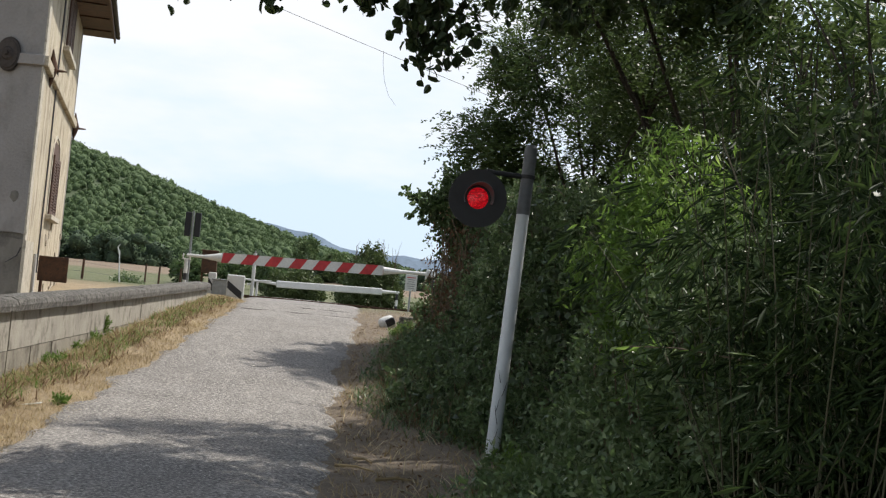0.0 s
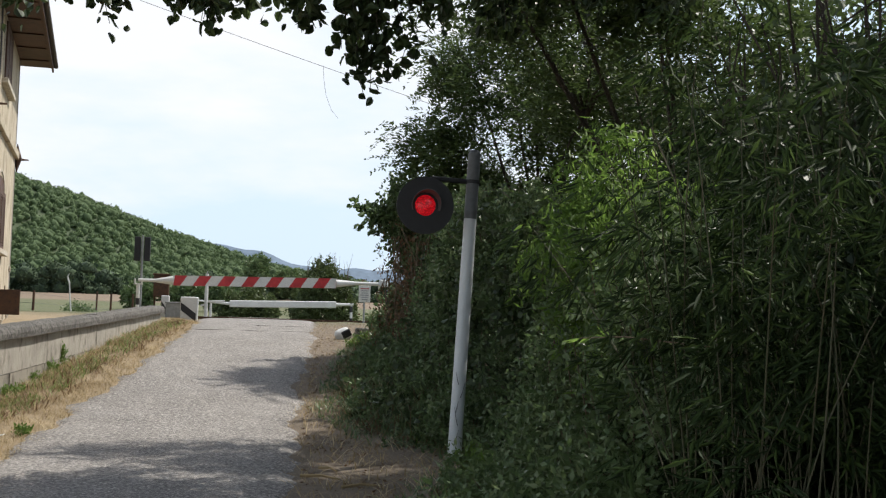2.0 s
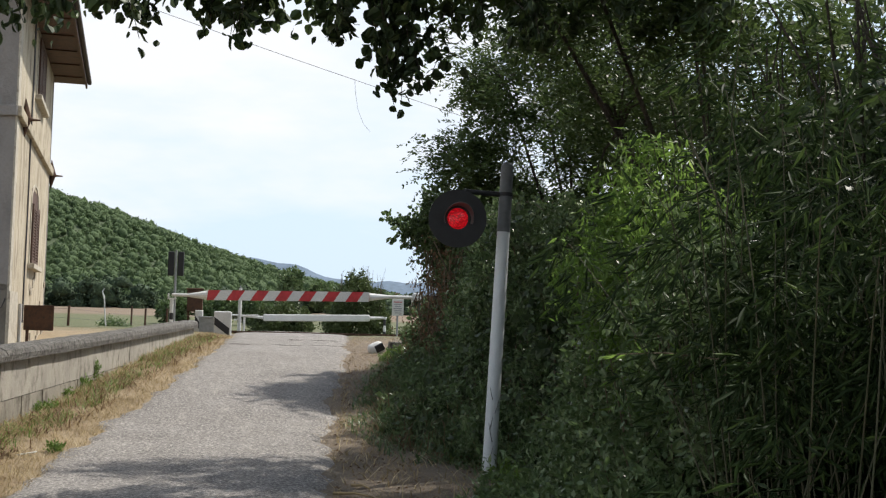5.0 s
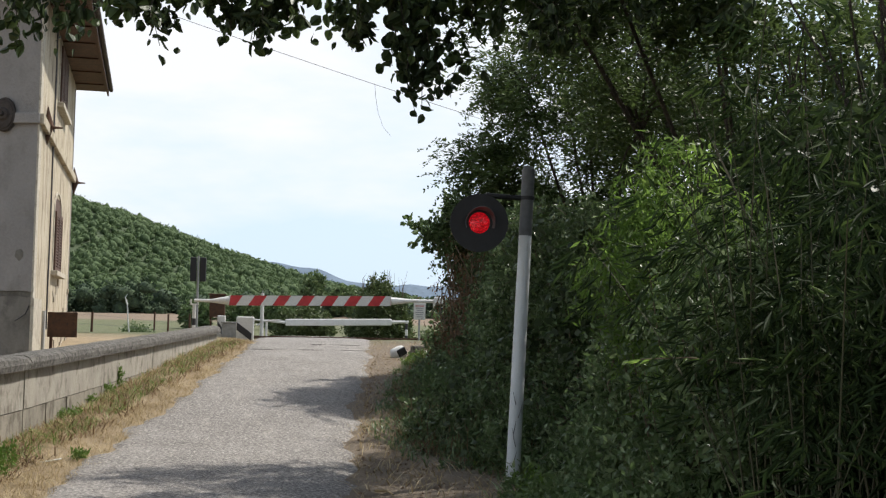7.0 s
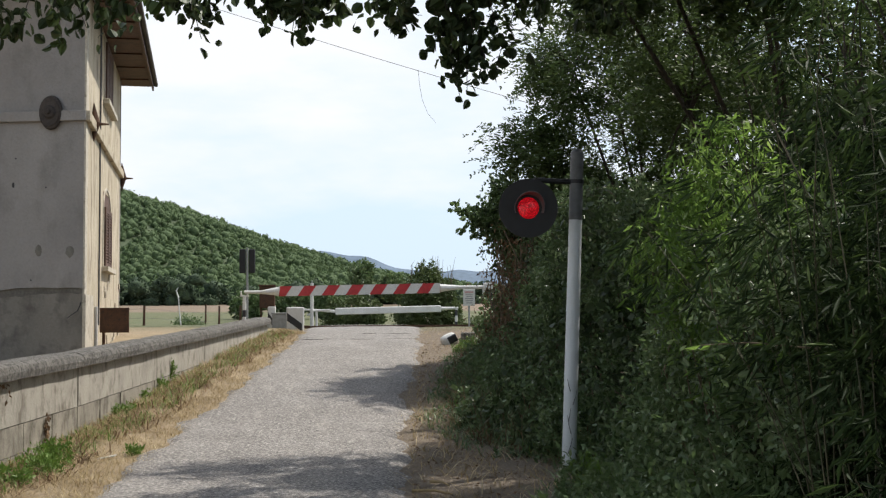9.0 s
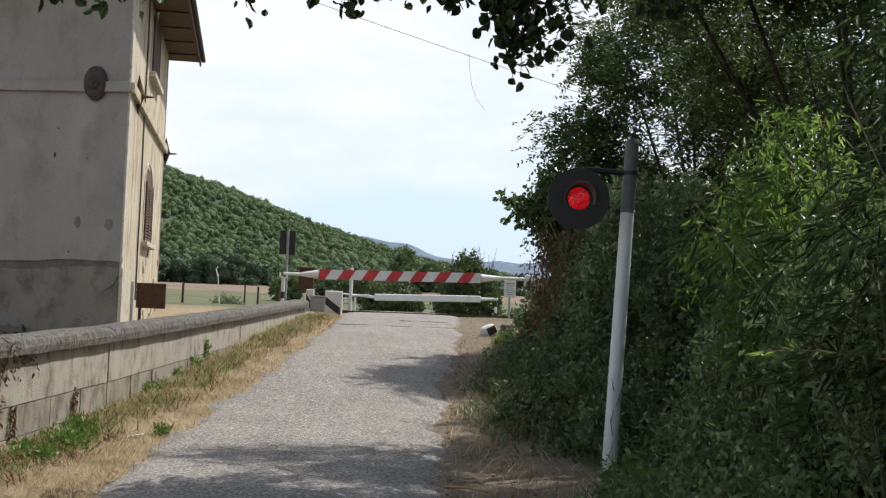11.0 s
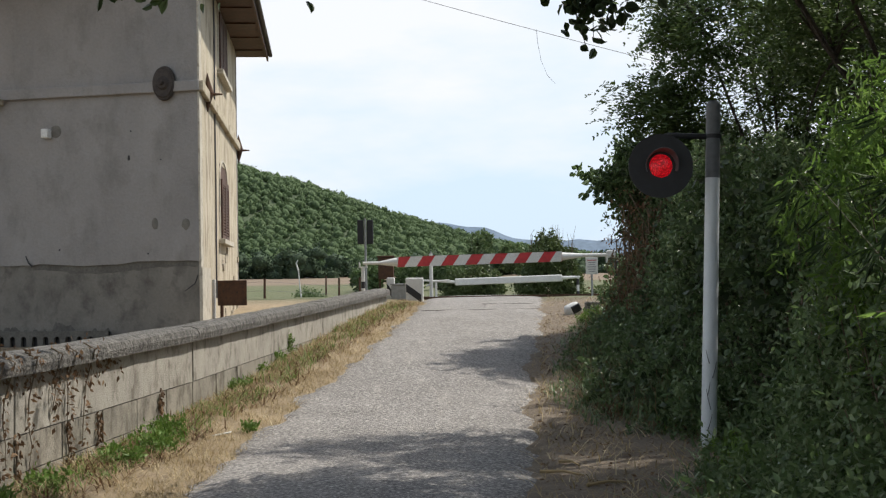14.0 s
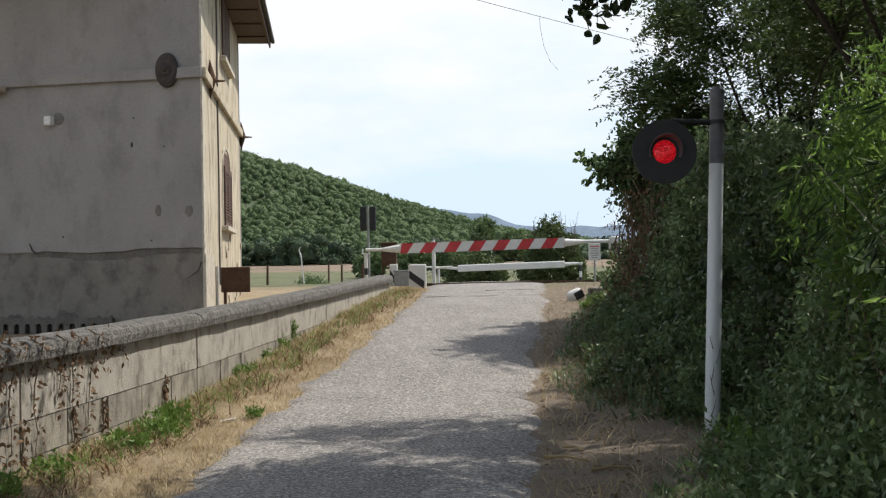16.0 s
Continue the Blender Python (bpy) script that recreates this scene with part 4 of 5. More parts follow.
def chevron_block(at, size, rz, label, lean=0.0):
    """A white painted concrete marker with black slanting bands."""
    e = group_of("marker_block", at, label, "marker", rz=rz)
    wd, dp, ht = size
    b = bm_new()
    box(b, (wd, dp, ht), (0, 0, ht / 2), Euler((0, radians(lean), 0)).to_matrix(), bevel=min(wd, dp, ht) * 0.12, segments=3)
    for q in b.verts:
        q.co += Vector((noise.noise(q.co * 6), noise.noise(q.co * 6 + Vector((3, 1, 0))), 0)) * 0.015
    part("block", b, M_WHITE, e)
    b = bm_new()
    v = []
    t = wd / 2
    for y in (-dp / 2 - 0.008, -dp / 2 + 0.02):
        for x, z in ((-t * 0.95, 0.78), (-t * 0.95, 0.48), (t * 0.75, 0.05), (t * 0.75, 0.36)):
            v.append(b.verts.new((x, y, z * ht)))
    for q in ((0, 1, 2, 3), (7, 6, 5, 4), (0, 4, 5, 1), (1, 5, 6, 2), (2, 6, 7, 3), (3, 7, 4, 0)):
        b.faces.new([v[i] for i in q])
    part("band", b, M_BLACK, e)
    return e


chevron_block((-0.66, 31.6, 1.2), (0.46, 0.3, 0.68), 0, "white marker block with a black slanting band")
chevron_block((-1.36, 33.6, 1.25), (0.22, 0.2, 0.66), 0, "narrow white marker block with a black band")
cab = group_of("cabinet", (-1.05, 33.2, 1.25), "low grey steel trackside cabinet", "cabinet")
b = bm_new()
box(b, (0.55, 0.35, 0.45), (0, 0, 0.225), bevel=0.015)
part("body", b, M_GREY_BOX, cab)
b = bm_new()
box(b, (0.6, 0.4, 0.04), (0, 0, 0.472), bevel=0.01)
part("lid", b, M_GREY_BOX, cab)
b = bm_new()
box(b, (0.2, 0.012, 0.34), (-0.13, -0.182, 0.22), bevel=0.004)
part("door", b, M_GREY_BOX, cab)

# painted kerb stone by the lane
st = group_of("marker_stone", (2.82, 26.0, 0.96), "tilted white and black painted kerb stone", "stone", rz=12)
b = bm_new()
bmesh.ops.create_icosphere(b, subdivisions=3, radius=1)
for q in b.verts:
    q.co *= 1 + 0.12 * noise.noise(q.co * 1.7 + Vector((4, 2, 1)))
    q.co = Vector((math.copysign(abs(q.co.x) ** 0.7, q.co.x), math.copysign(abs(q.co.y) ** 0.7, q.co.y), math.copysign(abs(q.co.z) ** 0.75, q.co.z)))
bmesh.ops.transform(b, matrix=Matrix.Translation((0, 0, 0.14)) @ Euler((0, radians(-24), 0)).to_matrix().to_4x4() @ Matrix.Diagonal((0.19, 0.16, 0.15, 1)), verts=b.verts)
part("stone", b, M_WHITE, st, smooth=True)
b = bm_new()
box(b, (0.22, 0.1, 0.17), (0.03, -0.125, 0.17), Euler((0, radians(-28), 0)).to_matrix(), bevel=0.03, segments=2)
part("band", b, M_BLACK, st)
sb = group_of("concrete_stump", (3.32, 26.5, 0.98), "small grey concrete stump in the weeds", "stump")
b = bm_new()
box(b, (0.34, 0.3, 0.3), (0, 0, 0.13), bevel=0.03, segments=2)
part("block", b, M_CAP, sb)

# rear side of the road signals
sig = group_of("traffic_signal", (-2.06, 34, 1.27), "pair of dark signal heads seen from behind on a pole", "signal")
b = bm_new()
tube(b, (0, -0.03, 0), (0, -0.03, 2.3), 0.034, 0.03, 12)
part("pole", b, M_GREY_BOX, sig)
for x in (-0.135, 0.13):
    b = bm_new()
    box(b, (0.175, 0.14, 0.68), (x, 0.02, 1.93), bevel=0.025, segments=2)
    h = part("signal_head", b, M_SIGNAL_BACK, sig)
    for z in (1.72, 1.93, 2.14):
        b = bm_new()
        tube(b, (x, 0.09, z + 0.02), (x, 0.24, z), 0.075, 0.075, 14, cap=False)
        part("hood", b, M_SIGNAL_BACK, h)
b = bm_new()
tube(b, (0.02, 0, 1.75), (-0.02, 0, 2.32), 0.01, 0.006, 6)
part("aerial", b, M_GREY_BOX, sig)
brd = group_of("relay_cupboard", (-1.55, 35.2, 1.27), "rusty brown trackside cupboard on legs", "cupboard")
b = bm_new()
box(b, (0.44, 0.3, 0.62), (0, 0, 0.92), bevel=0.01)
part("body", b, M_RUST, brd)
b = bm_new()
box(b, (0.5, 0.36, 0.05), (0, 0, 1.26), bevel=0.01)
part("roof", b, M_RUST, brd)
for x in (-0.18, 0.18):
    b = bm_new()
    box(b, (0.05, 0.05, 0.65), (x, 0, 0.32))
    part("leg", b, M_RUST, brd)

# white notice beyond the barrier, its lines too small to read
pq = group_of("notice_sign", (4.43, 35.5, 1.27), "white notice board with faint lines on a grey post", "sign")
b = bm_new()
tube(b, (0, 0.03, 0), (0, 0.03, 1.1), 0.03, 0.03, 10)
part("post", b, M_GREY_BOX, pq)
b = bm_new()
box(b, (0.35, 0.02, 0.5), (0, 0, 0.9), bevel=0.005)
part("plate", b, M_WHITE, pq)
for i in range(6):
    b = bm_new()
    box(b, (0.26 - 0.04 * (i % 3), 0.006, 0.025), (0, -0.013, 1.06 - i * 0.065))
    part("line", b, M_RED if i == 0 else M_GREY_BOX, pq)

# rails of the single track
for dx, nm in ((35.6, "rail"), (37.05, "rail")):
    b = bm_new()
    for z, wd, ht in ((0.0, 0.13, 0.02), (0.06, 0.02, 0.11), (0.125, 0.07, 0.035)):
        box(b, (60, wd, ht), (0, 0, z))
    r = part(nm, b, M_RUST, None)
    r.location = (0, dx, 1.20)
    tagged(r, "worn steel rail of the single track", "rail", "track rails", "structure")

# wire fence and odd posts along the field
for x, y, z0, h in ((-5.76, 40, 1.1, 0.88), (-5.15, 55, 0.45, 1.7), (-3.9, 47, 0.9, 1.1), (-9.0, 44, 1.0, 1.0), (-2.9, 44, 1.0, 1.0)):
    p = group_of("fence_post", (x, y, float(level(y)) - 0.03), "dark weathered fence post at the field edge", "post", "fence posts by the field")
    b = bm_new()
    tube(b, (0, 0, 0), (0.01, 0, z0 + h - float(level(y)) + 0.05), 0.045, 0.038, 9)
    part("stake", b, M_RUST, p)
b = bm_new()
for z in (0.5, 0.8):
    limb(b, [(-9.0, 44, 1.0 + z), (-5.76, 40, 1.1 + z), (-3.9, 47, 0.9 + z), (-2.9, 44, 1.0 + z)], 0.004, 0.004, 5)
tagged(part("fence_wire", b, M_WIRE), "thin sagging fence wires between the posts", "wire")
mast = group_of("white_mast", (-5.1, 45, float(level(45))), "thin leaning white mast at the field edge", "mast")
b = bm_new()
limb(b, [(0, 0, 0), (-0.08, 0, 0.7), (-0.12, 0, 1.25)], 0.03, 0.02, 8)
part("shaft", b, M_WHITE, mast)
b = bm_new()
limb(b, [(-0.12, 0, 1.25), (-0.2, 0, 1.5), (-0.13, 0, 1.62)], 0.035, 0.012, 8)
part("head", b, M_WHITE, mast)


# ---- flashing signal by the lane ----
lamp = group_of("warning_light", (2.542, 11.74, 0.02), "crossing warning light with glowing red lens on leaning pole", "signal")


def pole_at(z):
    return Vector((0.038 * z, 0, z))


b = bm_new()
tube(b, pole_at(-0.3), pole_at(2.64), 0.076, 0.068, 24)
part("pole", b, M_POLE_WHITE, lamp, "white painted pole")
# short dark strips standing for thin grass blades against the pole
for z, dx, ln, sl in ((0.22, -0.03, 0.16, 0.05), (0.42, 0.0, 0.2, -0.04), (0.55, -0.035, 0.14, 0.03), (0.72, 0.01, 0.16, 0.045), (0.86, -0.02, 0.13, -0.03)):
    b = bm_new()
    q = pole_at(z) + Vector((dx, -0.074, 0))
    limb(b, [q, q + Vector((sl * 0.6, -0.002, ln * 0.5)), q + Vector((sl, 0.001, ln))], 0.005, 0.002, 5)
    part("dark_blade", b, M_POLE_GREY, lamp, "thin dark grass blade leaning on the pole")
b = bm_new()
tube(b, pole_at(2.64), pole_at(3.35), 0.07, 0.068, 24)
tube(b, pole_at(3.35), pole_at(3.385), 0.066, 0.045, 24)
part("pole_top", b, M_POLE_GREY, lamp, "dark grey pole top")
b = bm_new()
tube(b, pole_at(3.02), pole_at(3.06), 0.079, 0.079, 20)
part("clamp", b, M_BLACK, lamp)
b = bm_new()
tube(b, pole_at(3.04) + Vector((-0.05, 0, 0)), Vector((-0.34, -0.06, 3.05)), 0.028, 0.028, 10)
tube(b, Vector((-0.34, -0.06, 3.05)), Vector((-0.422, -0.06, 2.98)), 0.028, 0.028, 10)
part("arm", b, M_BLACK, lamp)
DC = Vector((-0.422, -0.14, 2.75))
rot = Euler((radians(90), 0, radians(-4))).to_matrix().to_4x4()
b = bm_new()
bmesh.ops.create_cone(b, cap_ends=True, segments=56, radius1=0.305, radius2=0.305, depth=0.02, matrix=Matrix.Translation(DC) @ rot)
bmesh.ops.create_cone(b, cap_ends=True, segments=40, radius1=0.15, radius2=0.18, depth=0.2, matrix=Matrix.Translation(DC + Vector((0, 0.11, 0))) @ rot)
part("backboard", b, M_BLACK, lamp, "round matt black backboard")
b = bm_new()
n = 28
rings = []
for k, (r, y) in enumerate(((0.145, 0.0), (0.16, -0.15), (0.153, -0.15), (0.137, 0.0))):
    ring = []
    for i in range(n + 1):
        a = math.pi * (-0.12 + 1.24 * i / n)
        reach = y * (0.35 + 0.65 * max(0, math.sin(a))) * 1.25
        ring.append(b.verts.new(DC + Vector((math.cos(a) * r, reach - 0.012, math.sin(a) * r))))
    rings.append(ring)
for k in range(4):
    for i in range(n):
        b.faces.new((rings[k][i], rings[k][i + 1], rings[(k + 1) % 4][i + 1], rings[(k + 1) % 4][i]))
part("hood", b, M_POLE_GREY, lamp, "grey hood over the lens")
b = bm_new()
bmesh.ops.create_uvsphere(b, u_segments=32, v_segments=12, radius=0.112)
bmesh.ops.transform(b, matrix=Matrix.Translation(DC + Vector((0, -0.012, 0))) @ Matrix.Diagonal((1, 0.22, 1, 1)), verts=b.verts)
part("lens", b, M_RED_LENS, lamp, "glowing faceted red lens", True)


# ---- overhead wires ----
def wire(name, a, c, sag, r, label):
    b = bm_new()
    a, c = Vector(a), Vector(c)
    pts = [a.lerp(c, i / 24) - Vector((0, 0, sag * 4 * (i / 24) * (1 - i / 24))) for i in range(25)]
    limb(b, pts, r, r, 5)
    return tagged(part(name, b, M_WIRE), label, "cable")


wire("overhead_cable", (-5.2, 24.2, 8.9), (6.5, 24, 5.45), 0.08, 0.006, "thin dark cable strung from the house to the trees")
b = bm_new()
limb(b, [(2.0, 24.06, 6.72), (2.02, 24.06, 6.45), (2.08, 24.06, 6.1), (2.2, 24.06, 5.8), (2.36, 24.06, 5.62)], 0.004, 0.003, 5)
tagged(part("dangling_wire", b, M_WIRE), "thin wire end dangling from the cable", "cable")


# ---- plants on the verge and hedge ----
def low_edge(y):
    """Where the low growth starts beside the lane."""
    return np.interp(y, [0, 5, 8.8, 11, 11.8, 12.6, 14.9, 20, 25, 29, 33], [1.6, 1.7, 1.95, 2.8, 2.95, 2.3, 1.85, 2.4, 3.4, 4.1, 4.9])


def hedge_height(x, y):
    e = x - low_edge(y)
    lowpart = 0.1 + np.interp(y, [12, 17, 27], [0.6, 0.5, 0.25]) * np.clip(e, 0, 1.1)
    tall = np.interp(y, [4, 10, 16, 22, 27, 30, 33], [1.8, 2.5, 3.1, 2.9, 2.2, 1.2, 0.5])
    k = np.clip((e - np.interp(y, [11, 13, 17, 22], [0.45, 0.75, 0.95, 0.75])) / 0.6, 0, 1)
    return lowpart + (tall - lowpart) * k * k * (3 - 2 * k) + (0.12 + 0.3 * k) * bumps(x, y, 1.5)


def hedge_spots(n, y0, y1, wide, surface_bias=3.0):
    y = np.random.uniform(y0, y1, n)
    e = np.random.uniform(0, 1, n) ** 0.8 * wide
    x = low_edge(y) + e
    h = np.maximum(hedge_height(x, y), 0.08)
    z = level(y) + h * np.random.uniform(0, 1, n) ** (1 / surface_bias)
    return np.stack([x, y, z], 1)


hedge = group_of("bramble_hedge", (3.4, 16, 0.3), "dense dark bramble and ivy hedge along the lane", "hedge")
hedge.matrix_world = Matrix()
p, d = blob_leaves(clumped(hedge_spots(7400, 9.8, 32, 3.0), 1500, 0.15), 16, 0.14, 0.3)
round_leaves("ivy_leaves", p[::2], d[::2], 0.072, 0.8, M_LEAF_IVY, hedge)
leaves("bramble_leaves", p[1::2], d[1::2], 0.07, 0.58, M_LEAF_IVY, hedge)
# inner leaves painted darker to stand for shade inside the hedge
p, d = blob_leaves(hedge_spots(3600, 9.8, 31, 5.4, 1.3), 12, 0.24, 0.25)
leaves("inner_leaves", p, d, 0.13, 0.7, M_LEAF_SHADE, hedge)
for i in range(160):
    b = bm_new()
    q = hedge_spots(1, 9, 30, 2.6)[0]
    a = np.array([q[0] + random.uniform(0.1, 0.6), q[1] + random.uniform(-0.4, 0.4), level(q[1])])
    m = (a + q) / 2 + np.random.normal(0, 0.15, 3)
    limb(b, [tuple(a), tuple(m), tuple(q), tuple(q + np.random.normal(0, 0.2, 3) + np.array([-0.15, -0.05, -0.05]))], 0.012, 0.004, 4)
    part("stem", b, M_TWIG, hedge)


# ivy-grown stem by the crossing, bulging out over the lane
column = group_of("ivy_column", (4.3, 21.8, 0.7), "old stem overgrown with dark ivy, bulging over the lane edge", "ivy")
b = bm_new()
for dx, dy in ((0, 0), (0.35, -0.5), (-0.25, 0.6)):
    limb(b, [(dx, dy, -0.2), (dx - 0.1, dy, 1.2), (dx - 0.3, dy + 0.1, 2.4), (dx - 0.55, dy - 0.1, 3.2)], 0.09, 0.03, 8)
part("stem", b, M_BARK, column)
COLUMN = (((-0.65, -0.1, 2.85), (0.95, 1.2, 0.62), 330), ((-0.15, 0.3, 2.3), (0.75, 1.3, 0.75), 300), ((0.3, -0.6, 2.9), (0.95, 1.3, 0.75), 300), ((0.1, 0.9, 1.3), (0.8, 1.3, 0.9), 240), ((-0.3, 1.8, 0.8), (0.75, 1.2, 0.9), 200), ((0.4, -0.9, 1.4), (0.7, 1.2, 1.0), 220))
sp = np.concatenate([clumped(ellipsoid_spots(c, r, n, 0.6), n // 4, 0.12) for c, r, n in COLUMN])
p, d = blob_leaves(sp, 17, 0.14, 0.45)
round_leaves("ivy_leaves", p, d, 0.1, 0.75, M_LEAF_IVY, column)
# darker core leaves, painting the shade within the ivy
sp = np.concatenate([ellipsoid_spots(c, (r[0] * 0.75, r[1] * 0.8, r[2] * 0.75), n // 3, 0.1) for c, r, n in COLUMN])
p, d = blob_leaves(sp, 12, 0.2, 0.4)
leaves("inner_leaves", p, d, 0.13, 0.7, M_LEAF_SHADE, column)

# dead vine hanging down the face of the ivy
dv = group_of("dry_vine", (3.75, 21.2, 0.65), "brown withered vine hanging down the ivy and hedge", "vine")
ps, ds = [], []
for i in range(90):
    b = bm_new()
    y = random.uniform(-1.6, 2.0)
    x, z = random.gauss(-0.12, 0.24) + 0.1 * y, random.uniform(1.3, 2.5)
    pts = [np.array([x + random.gauss(0, 0.1), y + random.gauss(0, 0.12), z * k]) for k in (1, 0.75, 0.5, 0.28, 0.05)]
    limb(b, [tuple(q) for q in pts], 0.011, 0.005, 4)
    part("stem", b, M_TWIG, dv)
    for q in pts[:-1]:
        ps.append(q + np.random.normal(0, 0.17, (13, 3)))
        ds.append(np.random.normal(0, 0.6, (13, 3)) + np.array([0, 0, -0.8]))
leaves("dry_leaves", np.concatenate(ps), np.concatenate(ds), 0.08, 0.42, M_LEAF_DRY, dv)


def tree(name, foot_at, blobs, twigs, per, size, ratio, mat, label, spread=0.3, droop=0.3, trunk_r=0.14, feathery=False):
    """A tapered trunk with a limb into every mass of the crown, and a crown of many small leaves."""
    e = group_of(name, foot_at, label, "tree")
    o = Vector(foot_at)
    b = bm_new()
    top = Vector((0.1, -0.1, 2.0))
    limb(b, [Vector((0, 0, -0.2)), Vector((0.05, 0.02, 0.9)), top], trunk_r, trunk_r * 0.75, 10)
    part("trunk", b, M_BARK, e)
    ps, ds = [], []
    for c, r, share in blobs:
        c = Vector(c) - o
        b = bm_new()
        m = top.lerp(c, 0.5) + Vector((0, 0, -0.3))
        limb(b, [top, m, c, c + Vector((r[0] * 0.5 * random.uniform(-1, 1), -r[1] * 0.4, r[2] * 0.4))], trunk_r * 0.24, 0.012, 7)
        for _ in range(9):
            t = c + Vector(tuple(unit(np.random.normal(0, 1, (1, 3)))[0])) * 0.85 * min(r)
            limb(b, [c, c.lerp(t, 0.5) + Vector((0, 0, 0.12)), t], 0.025, 0.006, 5)
        part("limb", b, M_BARK, e)
        s = ellipsoid_spots(tuple(c), r, int(twigs * share))
        if feathery:
            ps.append(clumped(s, max(8, int(len(s) / 22)), 0.22))
            continue
        p, d = blob_leaves(s, per, spread, droop)
        ps.append(p)
        ds.append(d)
    if feathery:
        fronds("crown", np.concatenate(ps), per, size, mat, e)
    else:
        leaves("crown", np.concatenate(ps), np.concatenate(ds), size, ratio, mat, e)
    return e


tree("robinia_tree", (5.6, 20, 0.65), [((3.85, 20.4, 4.75), (0.6, 1.1, 0.32), 0.8), ((4.35, 20, 5.95), (0.7, 1.2, 0.5), 0.9), ((5.4, 19.6, 5.4), (0.7, 1.2, 0.45), 0.8), ((4.5, 20.6, 4.05), (0.7, 1.2, 0.3), 0.6),
                                     ((4.9, 20, 7.0), (1.2, 1.5, 0.5), 0.8), ((6.4, 19.6, 6.4), (1.1, 1.5, 0.8), 0.9), ((6.4, 19.6, 4.6), (1.0, 1.4, 0.6), 0.8), ((5.7, 20.6, 3.3), (1.2, 1.6, 0.6), 1.0), ((7.6, 19, 5.4), (1.2, 1.6, 1.3), 0.9)],
     135, 4, 0.105, 0.45, M_LEAF_ROBINIA, "tall robinia tree with feathery dark foliage over the lane", feathery=True)
tree("robinia_tree", (5.8, 13.5, 0.2), [((4.6, 14.0, 4.2), (1.3, 1.8, 0.9), 0.55), ((4.8, 12.0, 5.2), (1.6, 2.0, 1.0), 0.65), ((5.8, 12.0, 4.0), (1.6, 2.2, 1.3), 0.7),
                                      ((5.0, 15.5, 5.6), (1.6, 2.0, 1.1), 0.6), ((7.2, 10.5, 5.2), (1.8, 2.2, 1.2), 0.6), ((5.0, 15.0, 2.6), (1.1, 2.4, 1.0), 0.6),
                                      # these higher masses stand out of view, added to shade the lane
                                      ((2.9, 11.6, 5.3), (1.2, 1.2, 0.45), 0.5), ((3.3, 13.4, 5.9), (1.2, 1.3, 0.6), 0.6), ((3.1, 11.1, 6.0), (1.5, 1.4, 0.55), 1.0), ((4.7, 11.9, 6.5), (1.3, 1.2, 0.6), 0.8)],
     190, 4, 0.095, 0.45, M_LEAF_ROBINIA, "leafy robinia tree leaning over the lane edge", feathery=True)

# last crown mass is added above the view, to shade the canes
tree("robinia_tree", (9.0, 13.0, 0.1), [((8.0, 15.0, 4.6), (2.6, 3.0, 2.4), 1.3), ((8.6, 11.0, 4.6), (2.4, 3.0, 2.3), 1.3), ((8.8, 7.6, 4.4), (2.2, 2.6, 2.2), 1.2), ((9.0, 18.0, 5.0), (2.6, 3.0, 2.4), 1.0), ((7.2, 6.8, 6.6), (1.9, 1.9, 0.7), 0.5)],
     230, 26, 0.13, 0.5, M_LEAF_ROBINIA, "dense robinia tree behind the thicket", 0.3, 0.35)
# most of this crown is unseen, added to cut skylight over the lane
tree("linden_tree", (5.6, 1.5, 0.0), [((2.4, 3.0, 5.6), (1.8, 2.6, 1.0), 0.8), ((0.6, 3.0, 5.9), (2.6, 3.0, 1.1), 1.0), ((-1.6, 0.5, 6.0), (2.4, 3.0, 1.2), 0.9),
                                   ((3.0, -2.0, 5.8), (3.0, 3.0, 1.6), 1.0), ((2.5, 1.0, 7.4), (3.5, 3.6, 1.4), 1.0), ((6.9, 6.4, 4.9), (1.6, 2.0, 1.2), 0.9)],
     260, 26, 0.125, 0.8, M_LEAF_BROAD, "broad leaved tree, mostly out of view, shading the lane", 0.3, 0.4, 0.2)

thicket = group_of("laurel_thicket", (0, 0, 0), "thicket behind the canes, its leaves toned dark for shade", "thicket")
n = 3000
ty = np.random.uniform(3.0, 12.5, n)
tx = np.maximum(3.9 + 0.09 * (ty - 4), 0) + np.abs(np.random.normal(0, 0.9, n))
tz = np.random.uniform(0.05, 3.5, n)
# dark leaf tone paints the shade behind the canes
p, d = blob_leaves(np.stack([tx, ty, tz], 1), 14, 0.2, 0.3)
leaves("shade_fill_leaves", p, d, 0.13, 0.5, M_LEAF_SHADE, thicket)
for i in range(70):
    b = bm_new()
    y = random.uniform(3.5, 12)
    x = 4.2 + 0.09 * (y - 4) + random.uniform(0, 1.2)
    limb(b, [(x, y, -0.1), (x + random.gauss(0, 0.2), y + random.gauss(0, 0.2), 2.0), (x + random.gauss(0, 0.5), y + random.gauss(0, 0.5), 4.4)], 0.03, 0.008, 5)
    part("stem", b, M_BARK, thicket)

